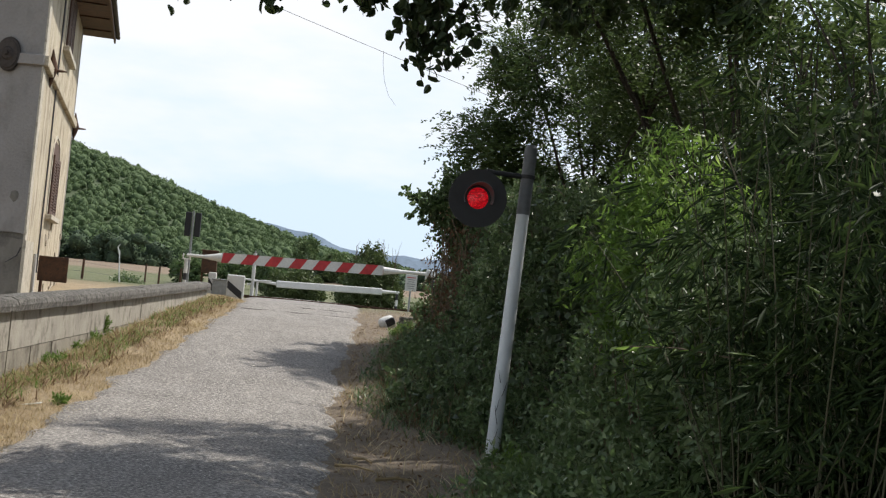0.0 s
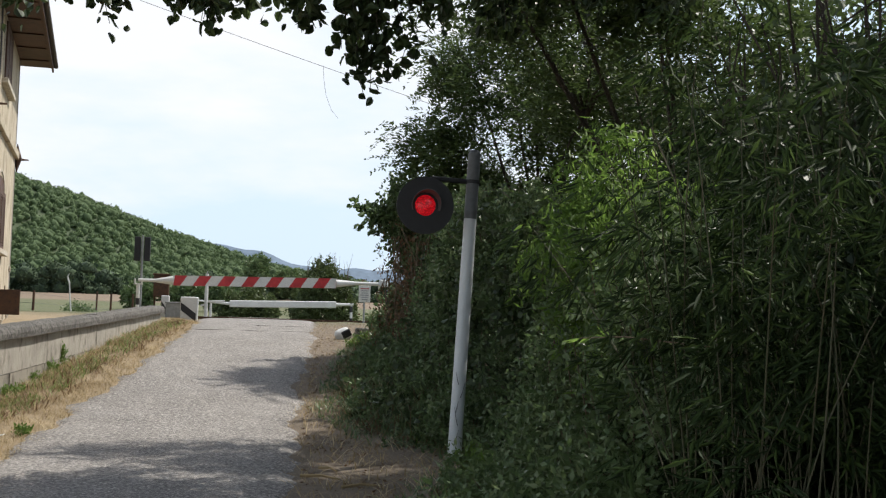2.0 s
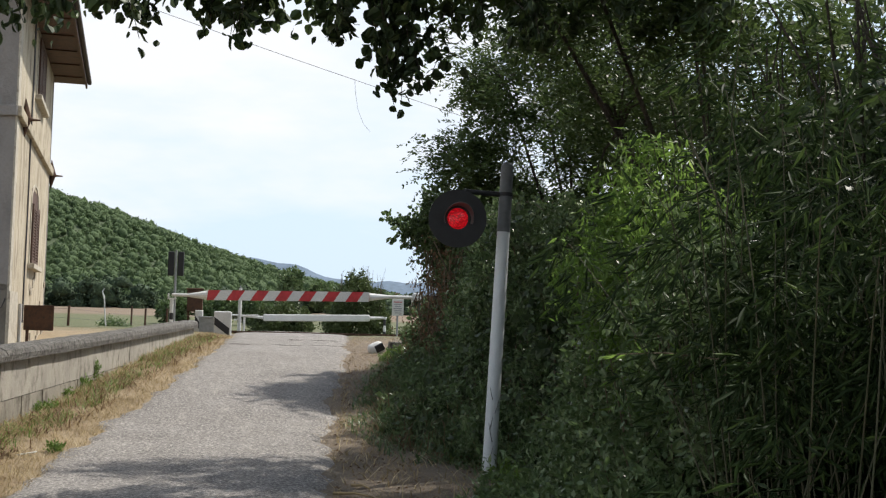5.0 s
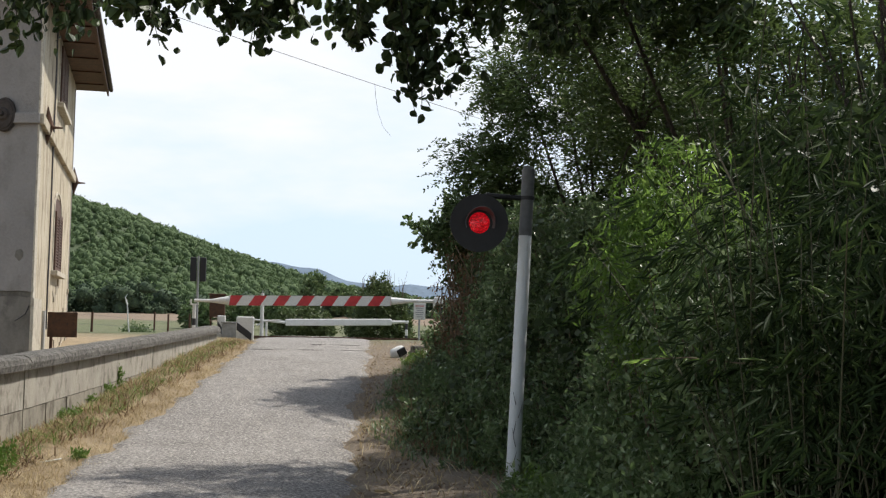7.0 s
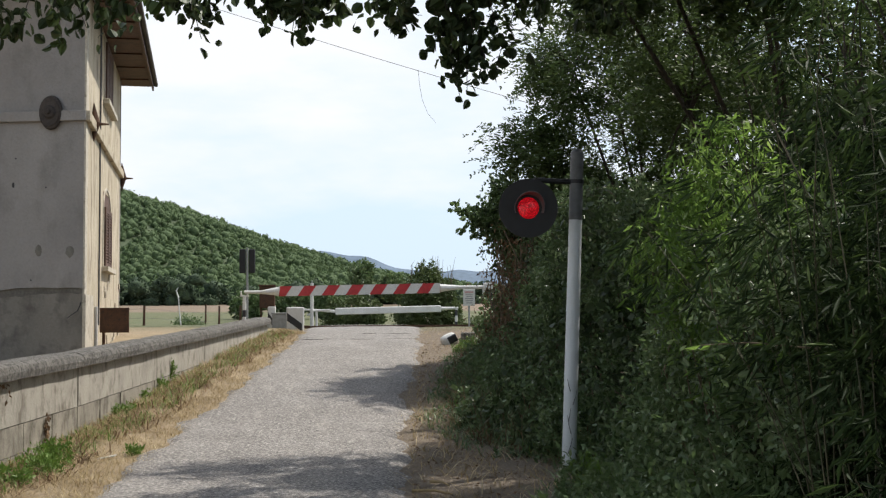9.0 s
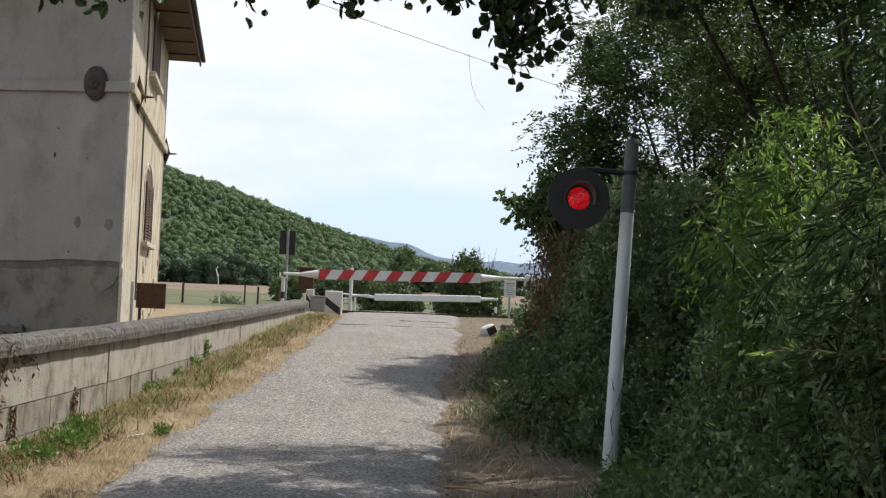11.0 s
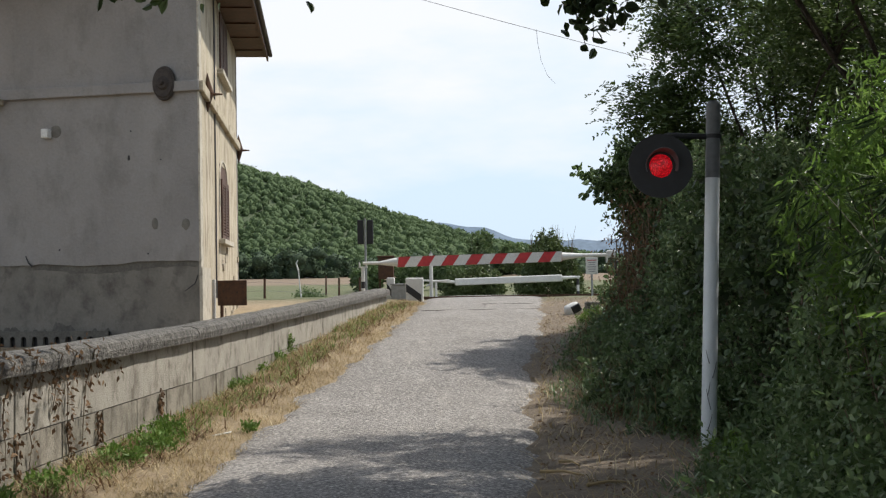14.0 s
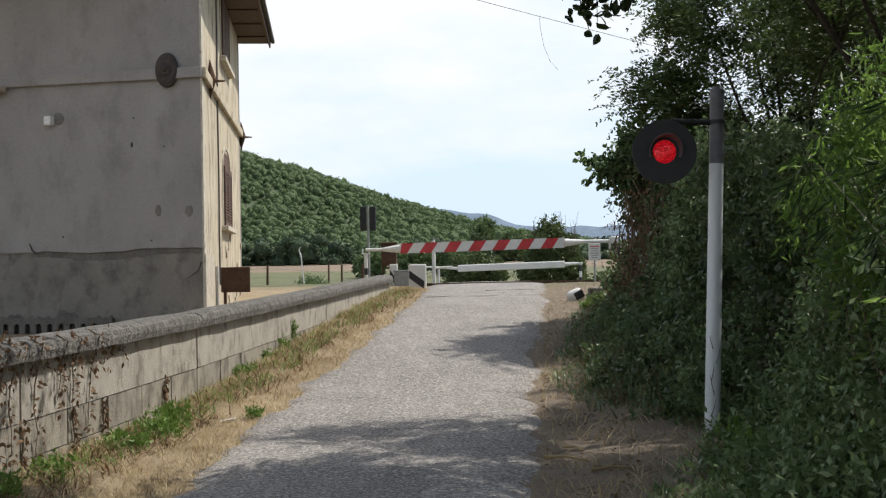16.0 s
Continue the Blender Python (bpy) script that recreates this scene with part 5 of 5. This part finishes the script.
cane = group_of("cane_thicket", (0, 0, 0), "thicket of leafy canes with long narrow green leaves", "thicket")
ps, ds = [], []
for i in range(270):
    b = bm_new()
    y = random.uniform(3.8, 10.6)
    x = max(2.4, 0.42 * y + 0.2) + abs(random.gauss(0, 1.0))
    h = random.uniform(1.1, 3.5 if y < 7.4 else 2.3)
    bend = np.array([random.gauss(-0.12, 0.28), random.gauss(-0.2, 0.35), random.uniform(-0.35, 0)])
    lean = np.array([random.gauss(0, 0.3), random.gauss(0, 0.3), h])
    pts = [np.array([x, y, 0.0]) + lean * k + bend * h * 0.45 * k * k for k in np.linspace(0, 1, 6)]
    limb(b, [tuple(q) for q in pts], 0.006, 0.002, 4)
    part("cane", b, M_CANE, cane)
    # fans of leaves at the nodes, drooping at the tips
    m = int(h * 20)
    k = np.random.uniform(0.1, 1.0, m) ** 1.25
    node = np.array([x, y, 0.0]) + np.outer(k, lean) + np.outer(k * k, bend * h * 0.45)
    way = unit(np.random.normal(0, 1, (m, 3)) * np.array([1, 1, 0.3]) + np.array([-0.25, -0.3, 0.1]))
    node = node + way * np.random.uniform(0.04, 0.34, (m, 1))
    ps.append(np.repeat(node, 6, 0) + np.random.normal(0, 0.03, (m * 6, 3)))
    ds.append(np.repeat(way, 6, 0) + np.random.normal(0, 0.42, (m * 6, 3)) + np.array([0, 0, -0.7]))
ps, ds = np.concatenate(ps), np.concatenate(ds)
g = np.sin(ps[:, 1] * 3.1 + 1.7 * np.sin(ps[:, 2] * 2.1)) + np.sin(ps[:, 2] * 3.9 + 1.9 * np.sin(ps[:, 1] * 1.7)) + np.sin(ps[:, 0] * 3.6 + ps[:, 2] * 1.3)
keep = g + np.random.normal(0, 0.3, len(g)) > -0.55
leaves("cane_leaves", ps[keep], ds[keep], 0.13, 0.135, M_LEAF_CANE, cane)
# lit patch of the thicket, its sun painted in by brighter leaves
shrub = group_of("sunlit_shrub", (3.2, 8.4, 0.0), "slender shrub, its yellow green leaves brightened to look sunlit", "shrub")
sp = np.concatenate([ellipsoid_spots((-0.25, -0.1, 2.1), (0.5, 0.7, 0.68), 330, 0.2), ellipsoid_spots((0.1, 0.2, 2.8), (0.5, 0.5, 0.4), 120, 0.2), ellipsoid_spots((0.35, -0.3, 2.2), (0.5, 0.5, 0.6), 150, 0.2), ellipsoid_spots((-0.15, -0.5, 1.3), (0.35, 0.4, 0.4), 60, 0.2)])
sp = clumped(sp, 150, 0.09)
p, d = blob_leaves(sp, 8, 0.13, 0.45)
leaves("bright_leaves", p, d, 0.11, 0.22, M_LEAF_BRIGHT, shrub)
for q in sp[::7]:
    b = bm_new()
    limb(b, [(0.15, 0.1, 0.0), tuple(np.array([0.1, 0.05, 0]) + q * np.array([0.4, 0.4, 0.65])), tuple(q)], 0.009, 0.003, 4)
    part("stem", b, M_CANE, shrub)
arch = group_of("arching_cane", (3.1, 5.1, 0.0), "pale arching cane with long pointed leaves", "cane")
b = bm_new()
apts = [np.array(q) for q in ((0.5, -0.2, 0.0), (0.35, -0.1, 0.9), (0.0, 0.0, 1.33), (-0.35, 0.3, 1.48), (-0.75, 0.7, 1.52), (-0.95, 0.95, 1.5))]
limb(b, [tuple(q) for q in apts], 0.009, 0.003, 6)
part("stem", b, M_TWIG, arch)
ap_ = np.concatenate([a + (c - a) * np.random.uniform(0, 1, (7, 1)) for a, c in zip(apts[1:-1], apts[2:])])
leaves("long_leaves", ap_, np.random.normal(0, 0.6, (len(ap_), 3)) + np.array([-0.5, 0.1, 0.2]), 0.15, 0.14, M_LEAF_BRIGHT, arch)
weeds_low = group_of("weed_bank", (0, 0, 0), "low tangled weeds at the foot of the thicket", "weeds")
for i in range(60):
    q = hedge_spots(1, 6, 12.5, 1.4)[0]
    b = bm_new()
    limb(b, [(q[0] + 0.2, q[1], 0.0), tuple(q * np.array([1, 1, 0.7])), tuple(q + np.array([-0.12, -0.05, 0.06]))], 0.007, 0.003, 4)
    part("stem", b, M_TWIG, weeds_low)
p, d = blob_leaves(clumped(hedge_spots(3800, 5.5, 13, 1.7, 2.2), 800, 0.12), 12, 0.13, -0.1)
leaves("weed_leaves", p, d, 0.075, 0.42, M_LEAF_IVY, weeds_low)

# branch hanging over the camera's way, with broad leaves
br = group_of("overhanging_branch", (0, 0, 0), "overhanging tree branch with broad dark leaves", "branch")
b = bm_new()
limb(b, [(7.7, 13.6, 6.0), (6.2, 12.6, 5.85), (4.7, 11.3, 5.5), (2.7, 10.4, 5.1), (0.7, 10.1, 4.95), (-1.4, 10.0, 4.8), (-3.3, 10.0, 4.72)], 0.06, 0.014, 8)
limb(b, [(7.7, 13.6, 6.0), (7.8, 13.8, 4.2), (7.9, 13.9, 2.2), (7.9, 14.0, -0.1)], 0.07, 0.13, 9)
part("bough", b, M_BARK, br)
ps, ds = [], []
DROPS = ((1.3, 3.6, 0.2), (1.14, 3.82, 0.16), (1.48, 3.92, 0.18), (0.7, 4.25, 0.15), (-0.19, 4.1, 0.2), (-0.45, 4.28, 0.15), (0.12, 4.3, 0.12), (-1.07, 4.08, 0.22), (-1.35, 4.25, 0.15), (-1.8, 4.2, 0.2), (-2.3, 4.04, 0.25), (-2.8, 4.0, 0.25), (2.0, 4.25, 0.25), (2.6, 4.2, 0.3))
for x, z, wd in DROPS:
    for k in range(4):
        x0 = x + random.uniform(-0.3, 0.3)
        xe, ye = x + random.gauss(0, wd * 0.5), 10.1 + random.gauss(0, 0.3)
        ze = z + abs(random.gauss(0, 0.17))
        if k == 0:
            xe, ze = x, z + 0.03
        a, c = np.array([x0, 10.1, 4.95]), np.array([xe, ye, ze + 0.04])
        mid = (a + c) / 2 + np.array([random.uniform(-0.1, 0.1), 0, 0.05])
        b = bm_new()
        limb(b, [tuple(a), tuple(mid), tuple(c)], 0.007, 0.003, 5)
        part("twig", b, M_BARK, br)
        m = 28
        t = np.random.uniform(0.02, 1, (m, 1)) ** 0.55
        q = np.where(t < 0.5, a + (mid - a) * t * 2, mid + (c - mid) * (t * 2 - 1))
        ps.append(q + np.random.normal(0, 0.065, (m, 3)))
        ds.append(np.random.normal(0, 0.55, (m, 3)) + np.array([0, 0, -0.75]))
round_leaves("broad_leaves", np.concatenate(ps), np.concatenate(ds), 0.115, 0.8, M_LEAF_BROAD, br)
sp = np.stack([np.random.uniform(-3.3, 4.4, 300), np.random.normal(10.2, 0.7, 300), np.random.uniform(4.62, 5.6, 300)], 1)
p, d = blob_leaves(sp, 9, 0.2, 0.5)
round_leaves("broad_leaves", p, d, 0.13, 0.8, M_LEAF_BROAD, br)


# ---- bushes beyond the crossing ----
def bush(at, blobs, n, size, mat, label, sprigs=0):
    e = group_of("field_bush", at, label, "bush")
    ps, ds = [], []
    for c, r in blobs:
        p, d = blob_leaves(ellipsoid_spots(c, r, n, 0.3), 16, 0.22, -0.1)
        ps.append(p)
        ds.append(d)
    for c, r in blobs:
        b = bm_new()
        limb(b, [(c[0], c[1], -0.2), (c[0] + 0.1, c[1], c[2] * 0.6), tuple(c)], 0.06, 0.02, 6)
        part("stem", b, M_TWIG, e)
    top = max(c[2] + r[2] for c, r in blobs)
    for i in range(sprigs):
        c, r = blobs[1 + i % 2]
        x = c[0] + random.uniform(-0.8, 0.8) * r[0]
        b = bm_new()
        limb(b, [(x, c[1], c[2]), (x + random.uniform(-0.15, 0.15), c[1], c[2] + r[2] * 0.9), (x + random.gauss(0, 0.14), c[1], top + random.uniform(-0.35, 0.4))], 0.02, 0.005, 4)
        part("sprig", b, M_TWIG, e)
    leaves("foliage", np.concatenate(ps), np.concatenate(ds), size, 0.55, mat, e)
    return e


bush((1.6, 60, 0.2), [((-0.8, 0, 1.0), (0.75, 0.8, 1.1)), ((0.1, 0.2, 1.3), (0.9, 0.9, 1.15)), ((0.95, 0, 1.1), (0.65, 0.8, 1.1))], 230, 0.17, M_LEAF_BUSH, "rounded green bush beyond the crossing")
bush((6.0, 66, 0.0), [((-1.1, 0, 1.5), (0.85, 1.0, 1.6)), ((-0.25, 0, 2.7), (1.05, 1.1, 1.8)), ((0.55, 0, 2.2), (0.9, 1.0, 1.8)), ((1.1, 0.5, 1.3), (0.75, 1.0, 1.4))], 260, 0.17, M_LEAF_BUSH, "tall bush with bare sprigs above its top", 26)
bush((9.3, 70, 0.0), [((0, 0, 0.7), (1.3, 1.2, 0.8)), ((2, 0, 0.9), (1.5, 1.2, 0.9))], 170, 0.17, M_LEAF_BUSH, "low green bush beyond the crossing")
bush((-5.4, 50, 0.6), [((0, 0, 0.55), (0.65, 0.6, 0.45))], 160, 0.1, M_LEAF_IVY, "small dark round bush at the field edge")
bush((10.3, 300, 3.8), [((0, 0, 6.4), (3.4, 4.0, 5.2)), ((7.4, 0, 4.6), (3.4, 4.0, 3.8)), ((-6.0, 0, 2.6), (4.0, 4.0, 2.8))], 240, 0.7, M_LEAF_IVY, "dark round trees at the end of the hill")
bush((-4.0, 170, 0.9), [((-6.0, 0, 2.0), (2.6, 2.2, 2.2)), ((0, 0, 2.2), (3.4, 2.2, 2.2)), ((5.0, 0, 2.0), (2.6, 2.0, 2.2))], 220, 0.5, M_LEAF_IVY, "low dark hedge across the fields")


# ---- verge grass, weeds and litter ----
def strip_spots(n, lo, hi, y0, y1, clump=0.6):
    y = y0 + (y1 - y0) * np.random.uniform(0, 1, n) ** 1.4
    x = lo(y) + (hi(y) - lo(y)) * np.random.uniform(0, 1, n)
    keep = (np.sin(x * 5.1 + 2 * np.sin(y * 1.3)) * np.sin(y * 3.3 + np.sin(x * 2.1)) + np.random.normal(0, 0.7, n)) > clump - 1
    x, y = x[keep], y[keep]
    return np.stack([x, y, terrain(x, y) - 0.01], 1)


p = strip_spots(34000, lambda y: wall_x(y) + 0.02, lambda y: edge_left(y) + 0.16, 5, 32)
tagged(blades("dry_grass", p, 0.085, 0.006, M_STRAW, 1.5), "dry yellow grass along the foot of the wall", "grass", kind="stuff")
p = strip_spots(5000, lambda y: wall_x(y) + 0.02, lambda y: wall_x(y) + 0.35, 5, 30)
tagged(blades("tall_dry_grass", p, 0.14, 0.008, M_STRAW, 1.0), "taller dry grass against the wall", "grass", kind="stuff")
p = strip_spots(5500, lambda y: edge_right(y) - 0.14, lambda y: low_edge(y) + 0.35, 6, 33)
tagged(blades("dry_grass", p, 0.085, 0.006, M_STRAW, 1.5), "dry straw and litter along the lane edge", "grass", kind="stuff")
p = strip_spots(2500, lambda y: low_edge(y) - 0.15, lambda y: low_edge(y) + 0.5, 6, 30)
tagged(blades("green_grass", p, 0.16, 0.012, M_LEAF_WEED, 1.0), "sparse green grass under the hedge", "grass", kind="stuff")


p = strip_spots(5200, lambda y: wall_x(y) + 0.02, lambda y: wall_x(y) + 0.75, 5, 30, 0.95)
tagged(blades("brown_weeds", p, 0.13, 0.016, M_LEAF_DRY, 1.5), "withered brown weeds along the wall", "grass", kind="stuff")
p = strip_spots(7000, lambda y: wall_x(y) + 0.02, lambda y: wall_x(y) + 0.6, 5, 30, 1.0)
tagged(blades("green_grass", p, 0.12, 0.012, M_LEAF_WEED, 1.2), "sparse green grass along the wall", "grass", kind="stuff")
p = strip_spots(9500, lambda y: edge_right(y) + 0.05, lambda y: low_edge(y) + 0.5, 6, 27, 0.7)
p[:, 2] += 0.006
d = np.random.normal(0, 1, (len(p), 3)) * np.array([1, 1, 0.15])
tagged(leaves("leaf_litter", p, d, 0.05, 0.45, M_LEAF_DRY), "brown leaf litter and broken straw under the hedge", "litter", kind="stuff")
p = strip_spots(2600, lambda y: low_edge(y) - 0.25, lambda y: low_edge(y) + 0.4, 12, 31, 0.8)
tagged(blades("brown_weeds", p, 0.13, 0.014, M_LEAF_DRY, 1.4), "withered weeds at the edge of the hedge", "grass", kind="stuff")


p = strip_spots(5200, lambda y: low_edge(y) - 0.55, lambda y: low_edge(y) + 0.35, 7, 27, 0.75)
tagged(blades("verge_weeds", p, 0.12, 0.014, M_LEAF_IVY, 1.3), "low green weeds creeping out from the hedge foot", "weeds", kind="stuff")
p = strip_spots(1800, lambda y: edge_right(y) + 0.02, lambda y: low_edge(y) + 0.2, 6.5, 20, 0.7)
tagged(blades("dry_grass", p, 0.11, 0.012, M_STRAW, 1.6), "flattened dry weeds on the shady verge", "grass", kind="stuff")
p = strip_spots(420, lambda y: low_edge(y) - 0.5, lambda y: low_edge(y) + 0.25, 7, 26, 0.6)
p, d = blob_leaves(p + np.array([0, 0, 0.05]), 9, 0.06, -0.5)
tagged(leaves("creeping_weeds", p, d, 0.06, 0.5, M_LEAF_IVY), "small leafy weeds creeping over the verge", "weeds", kind="stuff")
yy = np.random.uniform(9, 30, 5200)
xx = low_edge(yy) + np.random.uniform(-0.15, 1.0, 5200)
p = np.stack([xx, yy, level(yy) + np.clip(xx - low_edge(yy), 0, 1) * 0.35], 1)
tagged(blades("hedge_grass", p, 0.24, 0.014, M_LEAF_IVY, 0.8), "rank dark grass and weeds before the hedge", "grass", kind="stuff")
p[:, 0] -= 0.1
tagged(blades("dead_stalks", p[::4], 0.3, 0.010, M_LEAF_DRY, 0.8), "dead brown stalks among the weeds", "grass", kind="stuff")


def weed(x, y, w, h, n, label, mat=M_LEAF_WEED, size=0.06):
    z = float(terrain(np.array(x), np.array(y)))
    e = group_of("weed_clump", (x, y, z), label, "weed")
    s = ellipsoid_spots((0, 0, h * 0.45), (w * 0.7, w, h * 0.6), n, 0.1)
    s[:, 2] = np.abs(s[:, 2])
    p, d = blob_leaves(s, 7, 0.05, -0.6)
    leaves("leaves", p, d, size, 0.4, mat, e)
    for q in s[:8]:
        b = bm_new()
        limb(b, [(0, 0, -0.02), tuple(q * 0.6), tuple(q)], 0.005, 0.002, 4)
        part("stem", b, M_CANE, e)


for x, y, w, h, n in ((-2.78, 11.9, 0.35, 0.2, 90), (-2.95, 11.2, 0.3, 0.18, 70), (-2.45, 19.4, 0.16, 0.34, 60), (-2.65, 17.6, 0.22, 0.14, 40), (-3.3, 8.7, 0.4, 0.2, 100), (-3.5, 7.2, 0.5, 0.22, 120), (-2.1, 13.2, 0.12, 0.08, 25), (-2.85, 12.6, 0.3, 0.2, 80), (-3.2, 9.9, 0.25, 0.14, 50), (-2.7, 16.2, 0.3, 0.13, 60), (-2.6, 18.6, 0.35, 0.16, 70)):
    weed(x, y, w, h, n, "bright green weeds at the foot of the wall")
for x, y, w, h, n in ((3.1, 9.3, 0.4, 0.5, 170), (3.45, 8.6, 0.4, 0.6, 150), (2.95, 7.9, 0.4, 0.4, 130), (2.45, 10.3, 0.3, 0.3, 90), (3.15, 24.9, 0.3, 0.2, 110), (2.85, 24.0, 0.26, 0.16, 90), (2.4, 9.6, 0.3, 0.3, 80), (2.75, 8.8, 0.4, 0.35, 110)):
    weed(x, y, w, h, n, "bright green weeds beside the lane")

# dead creeper hanging over the coping
vine = group_of("dead_creeper", (0, 0, 0), "dry brown creeper hanging over the wall coping", "creeper")
ps, ds = [], []
for y0 in (8.3, 8.6, 8.9, 9.25, 9.5, 9.7, 10.1, 10.6, 10.9, 11.3):
    o0 = Vector((wall_x(10), 10, 0))
    ln = random.uniform(0.3, 1.0)
    pts = [wall_point(y0, cap_z(y0) + 0.01, 0.0) + o0, wall_point(y0 + 0.02, cap_z(y0) - 0.05, 0.1) + o0]
    for k in range(1, 5):
        pts.append(wall_point(y0 + random.gauss(0, 0.05), cap_z(y0) - 0.18 - ln * k / 5, 0.02) + o0)
    b = bm_new()
    limb(b, pts, 0.008, 0.003, 5)
    part("stem", b, M_TWIG, vine)
    for q in pts:
        m = 8
        ps.append(np.array(q) + np.random.normal(0, 0.035, (m, 3)) * np.array([0.4, 1, 1.5]) + np.array([0.03, 0, 0]))
        ds.append(np.random.normal(0, 0.6, (m, 3)) + np.array([0.2, 0, -0.7]))
for y0, ln in ((8.9, 0.5), (9.9, 0.55), (10.9, 0.42), (11.6, 0.3), (13.3, 0.22)):
    o0 = Vector((wall_x(10), 10, 0))
    pts = [wall_point(y0 + random.gauss(0, 0.015), course(y0) - 0.02 - ln * k / 5, 0.012) + o0 for k in range(6)]
    b = bm_new()
    limb(b, pts, 0.01, 0.004, 5)
    part("stem", b, M_TWIG, vine)
    for q in pts:
        ps.append(np.array(q) + np.random.normal(0, 0.03, (9, 3)) * np.array([0.3, 0.8, 1.8]) + np.array([0.02, 0, 0]))
        ds.append(np.random.normal(0, 0.4, (9, 3)) + np.array([0.1, 0, -0.9]))
fy = np.random.uniform(6.5, 12.2, 300)
fo = np.array([tuple(wall_point(y, cap_z(y) - 0.16 - abs(random.gauss(0, 0.09)), 0.015) + Vector((wall_x(10), 10, 0))) for y in fy])
ps.append(fo)
ds.append(np.random.normal(0, 0.4, (300, 3)) + np.array([0.1, 0, -0.9]))
leaves("dry_leaves", np.concatenate(ps), np.concatenate(ds), 0.055, 0.5, M_LEAF_DRY, vine)

# sticks and scraps
for x, y, a, l in ((1.0, 10.4, -35, 0.42), (1.12, 10.9, -60, 0.3), (1.3, 9.8, 20, 0.35)):
    b = bm_new()
    z = float(terrain(np.array(x), np.array(y))) + 0.02
    c, s = math.cos(radians(a)) * l / 2, math.sin(radians(a)) * l / 2
    limb(b, [(-c, -s, 0), (0.02, 0.02, 0.015), (c, s, 0)], 0.016, 0.009, 6)
    e = part("stick", b, M_STRAW)
    e.location = (x, y, z)
    tagged(e, "pale dry broken stick on the ground", "stick", "sticks on the verge")
b = bm_new()
box(b, (0.22, 0.09, 0.012), (0, 0, 0), bevel=0.004)
for q in b.verts:
    q.co.z += 0.02 * math.sin(q.co.x * 18)
e = part("litter", b, M_WHITE)
e.location = (-2.34, 12.9, float(terrain(np.array(-2.34), np.array(12.9))) + 0.02)
tagged(e, "crumpled white scrap on the verge", "litter")
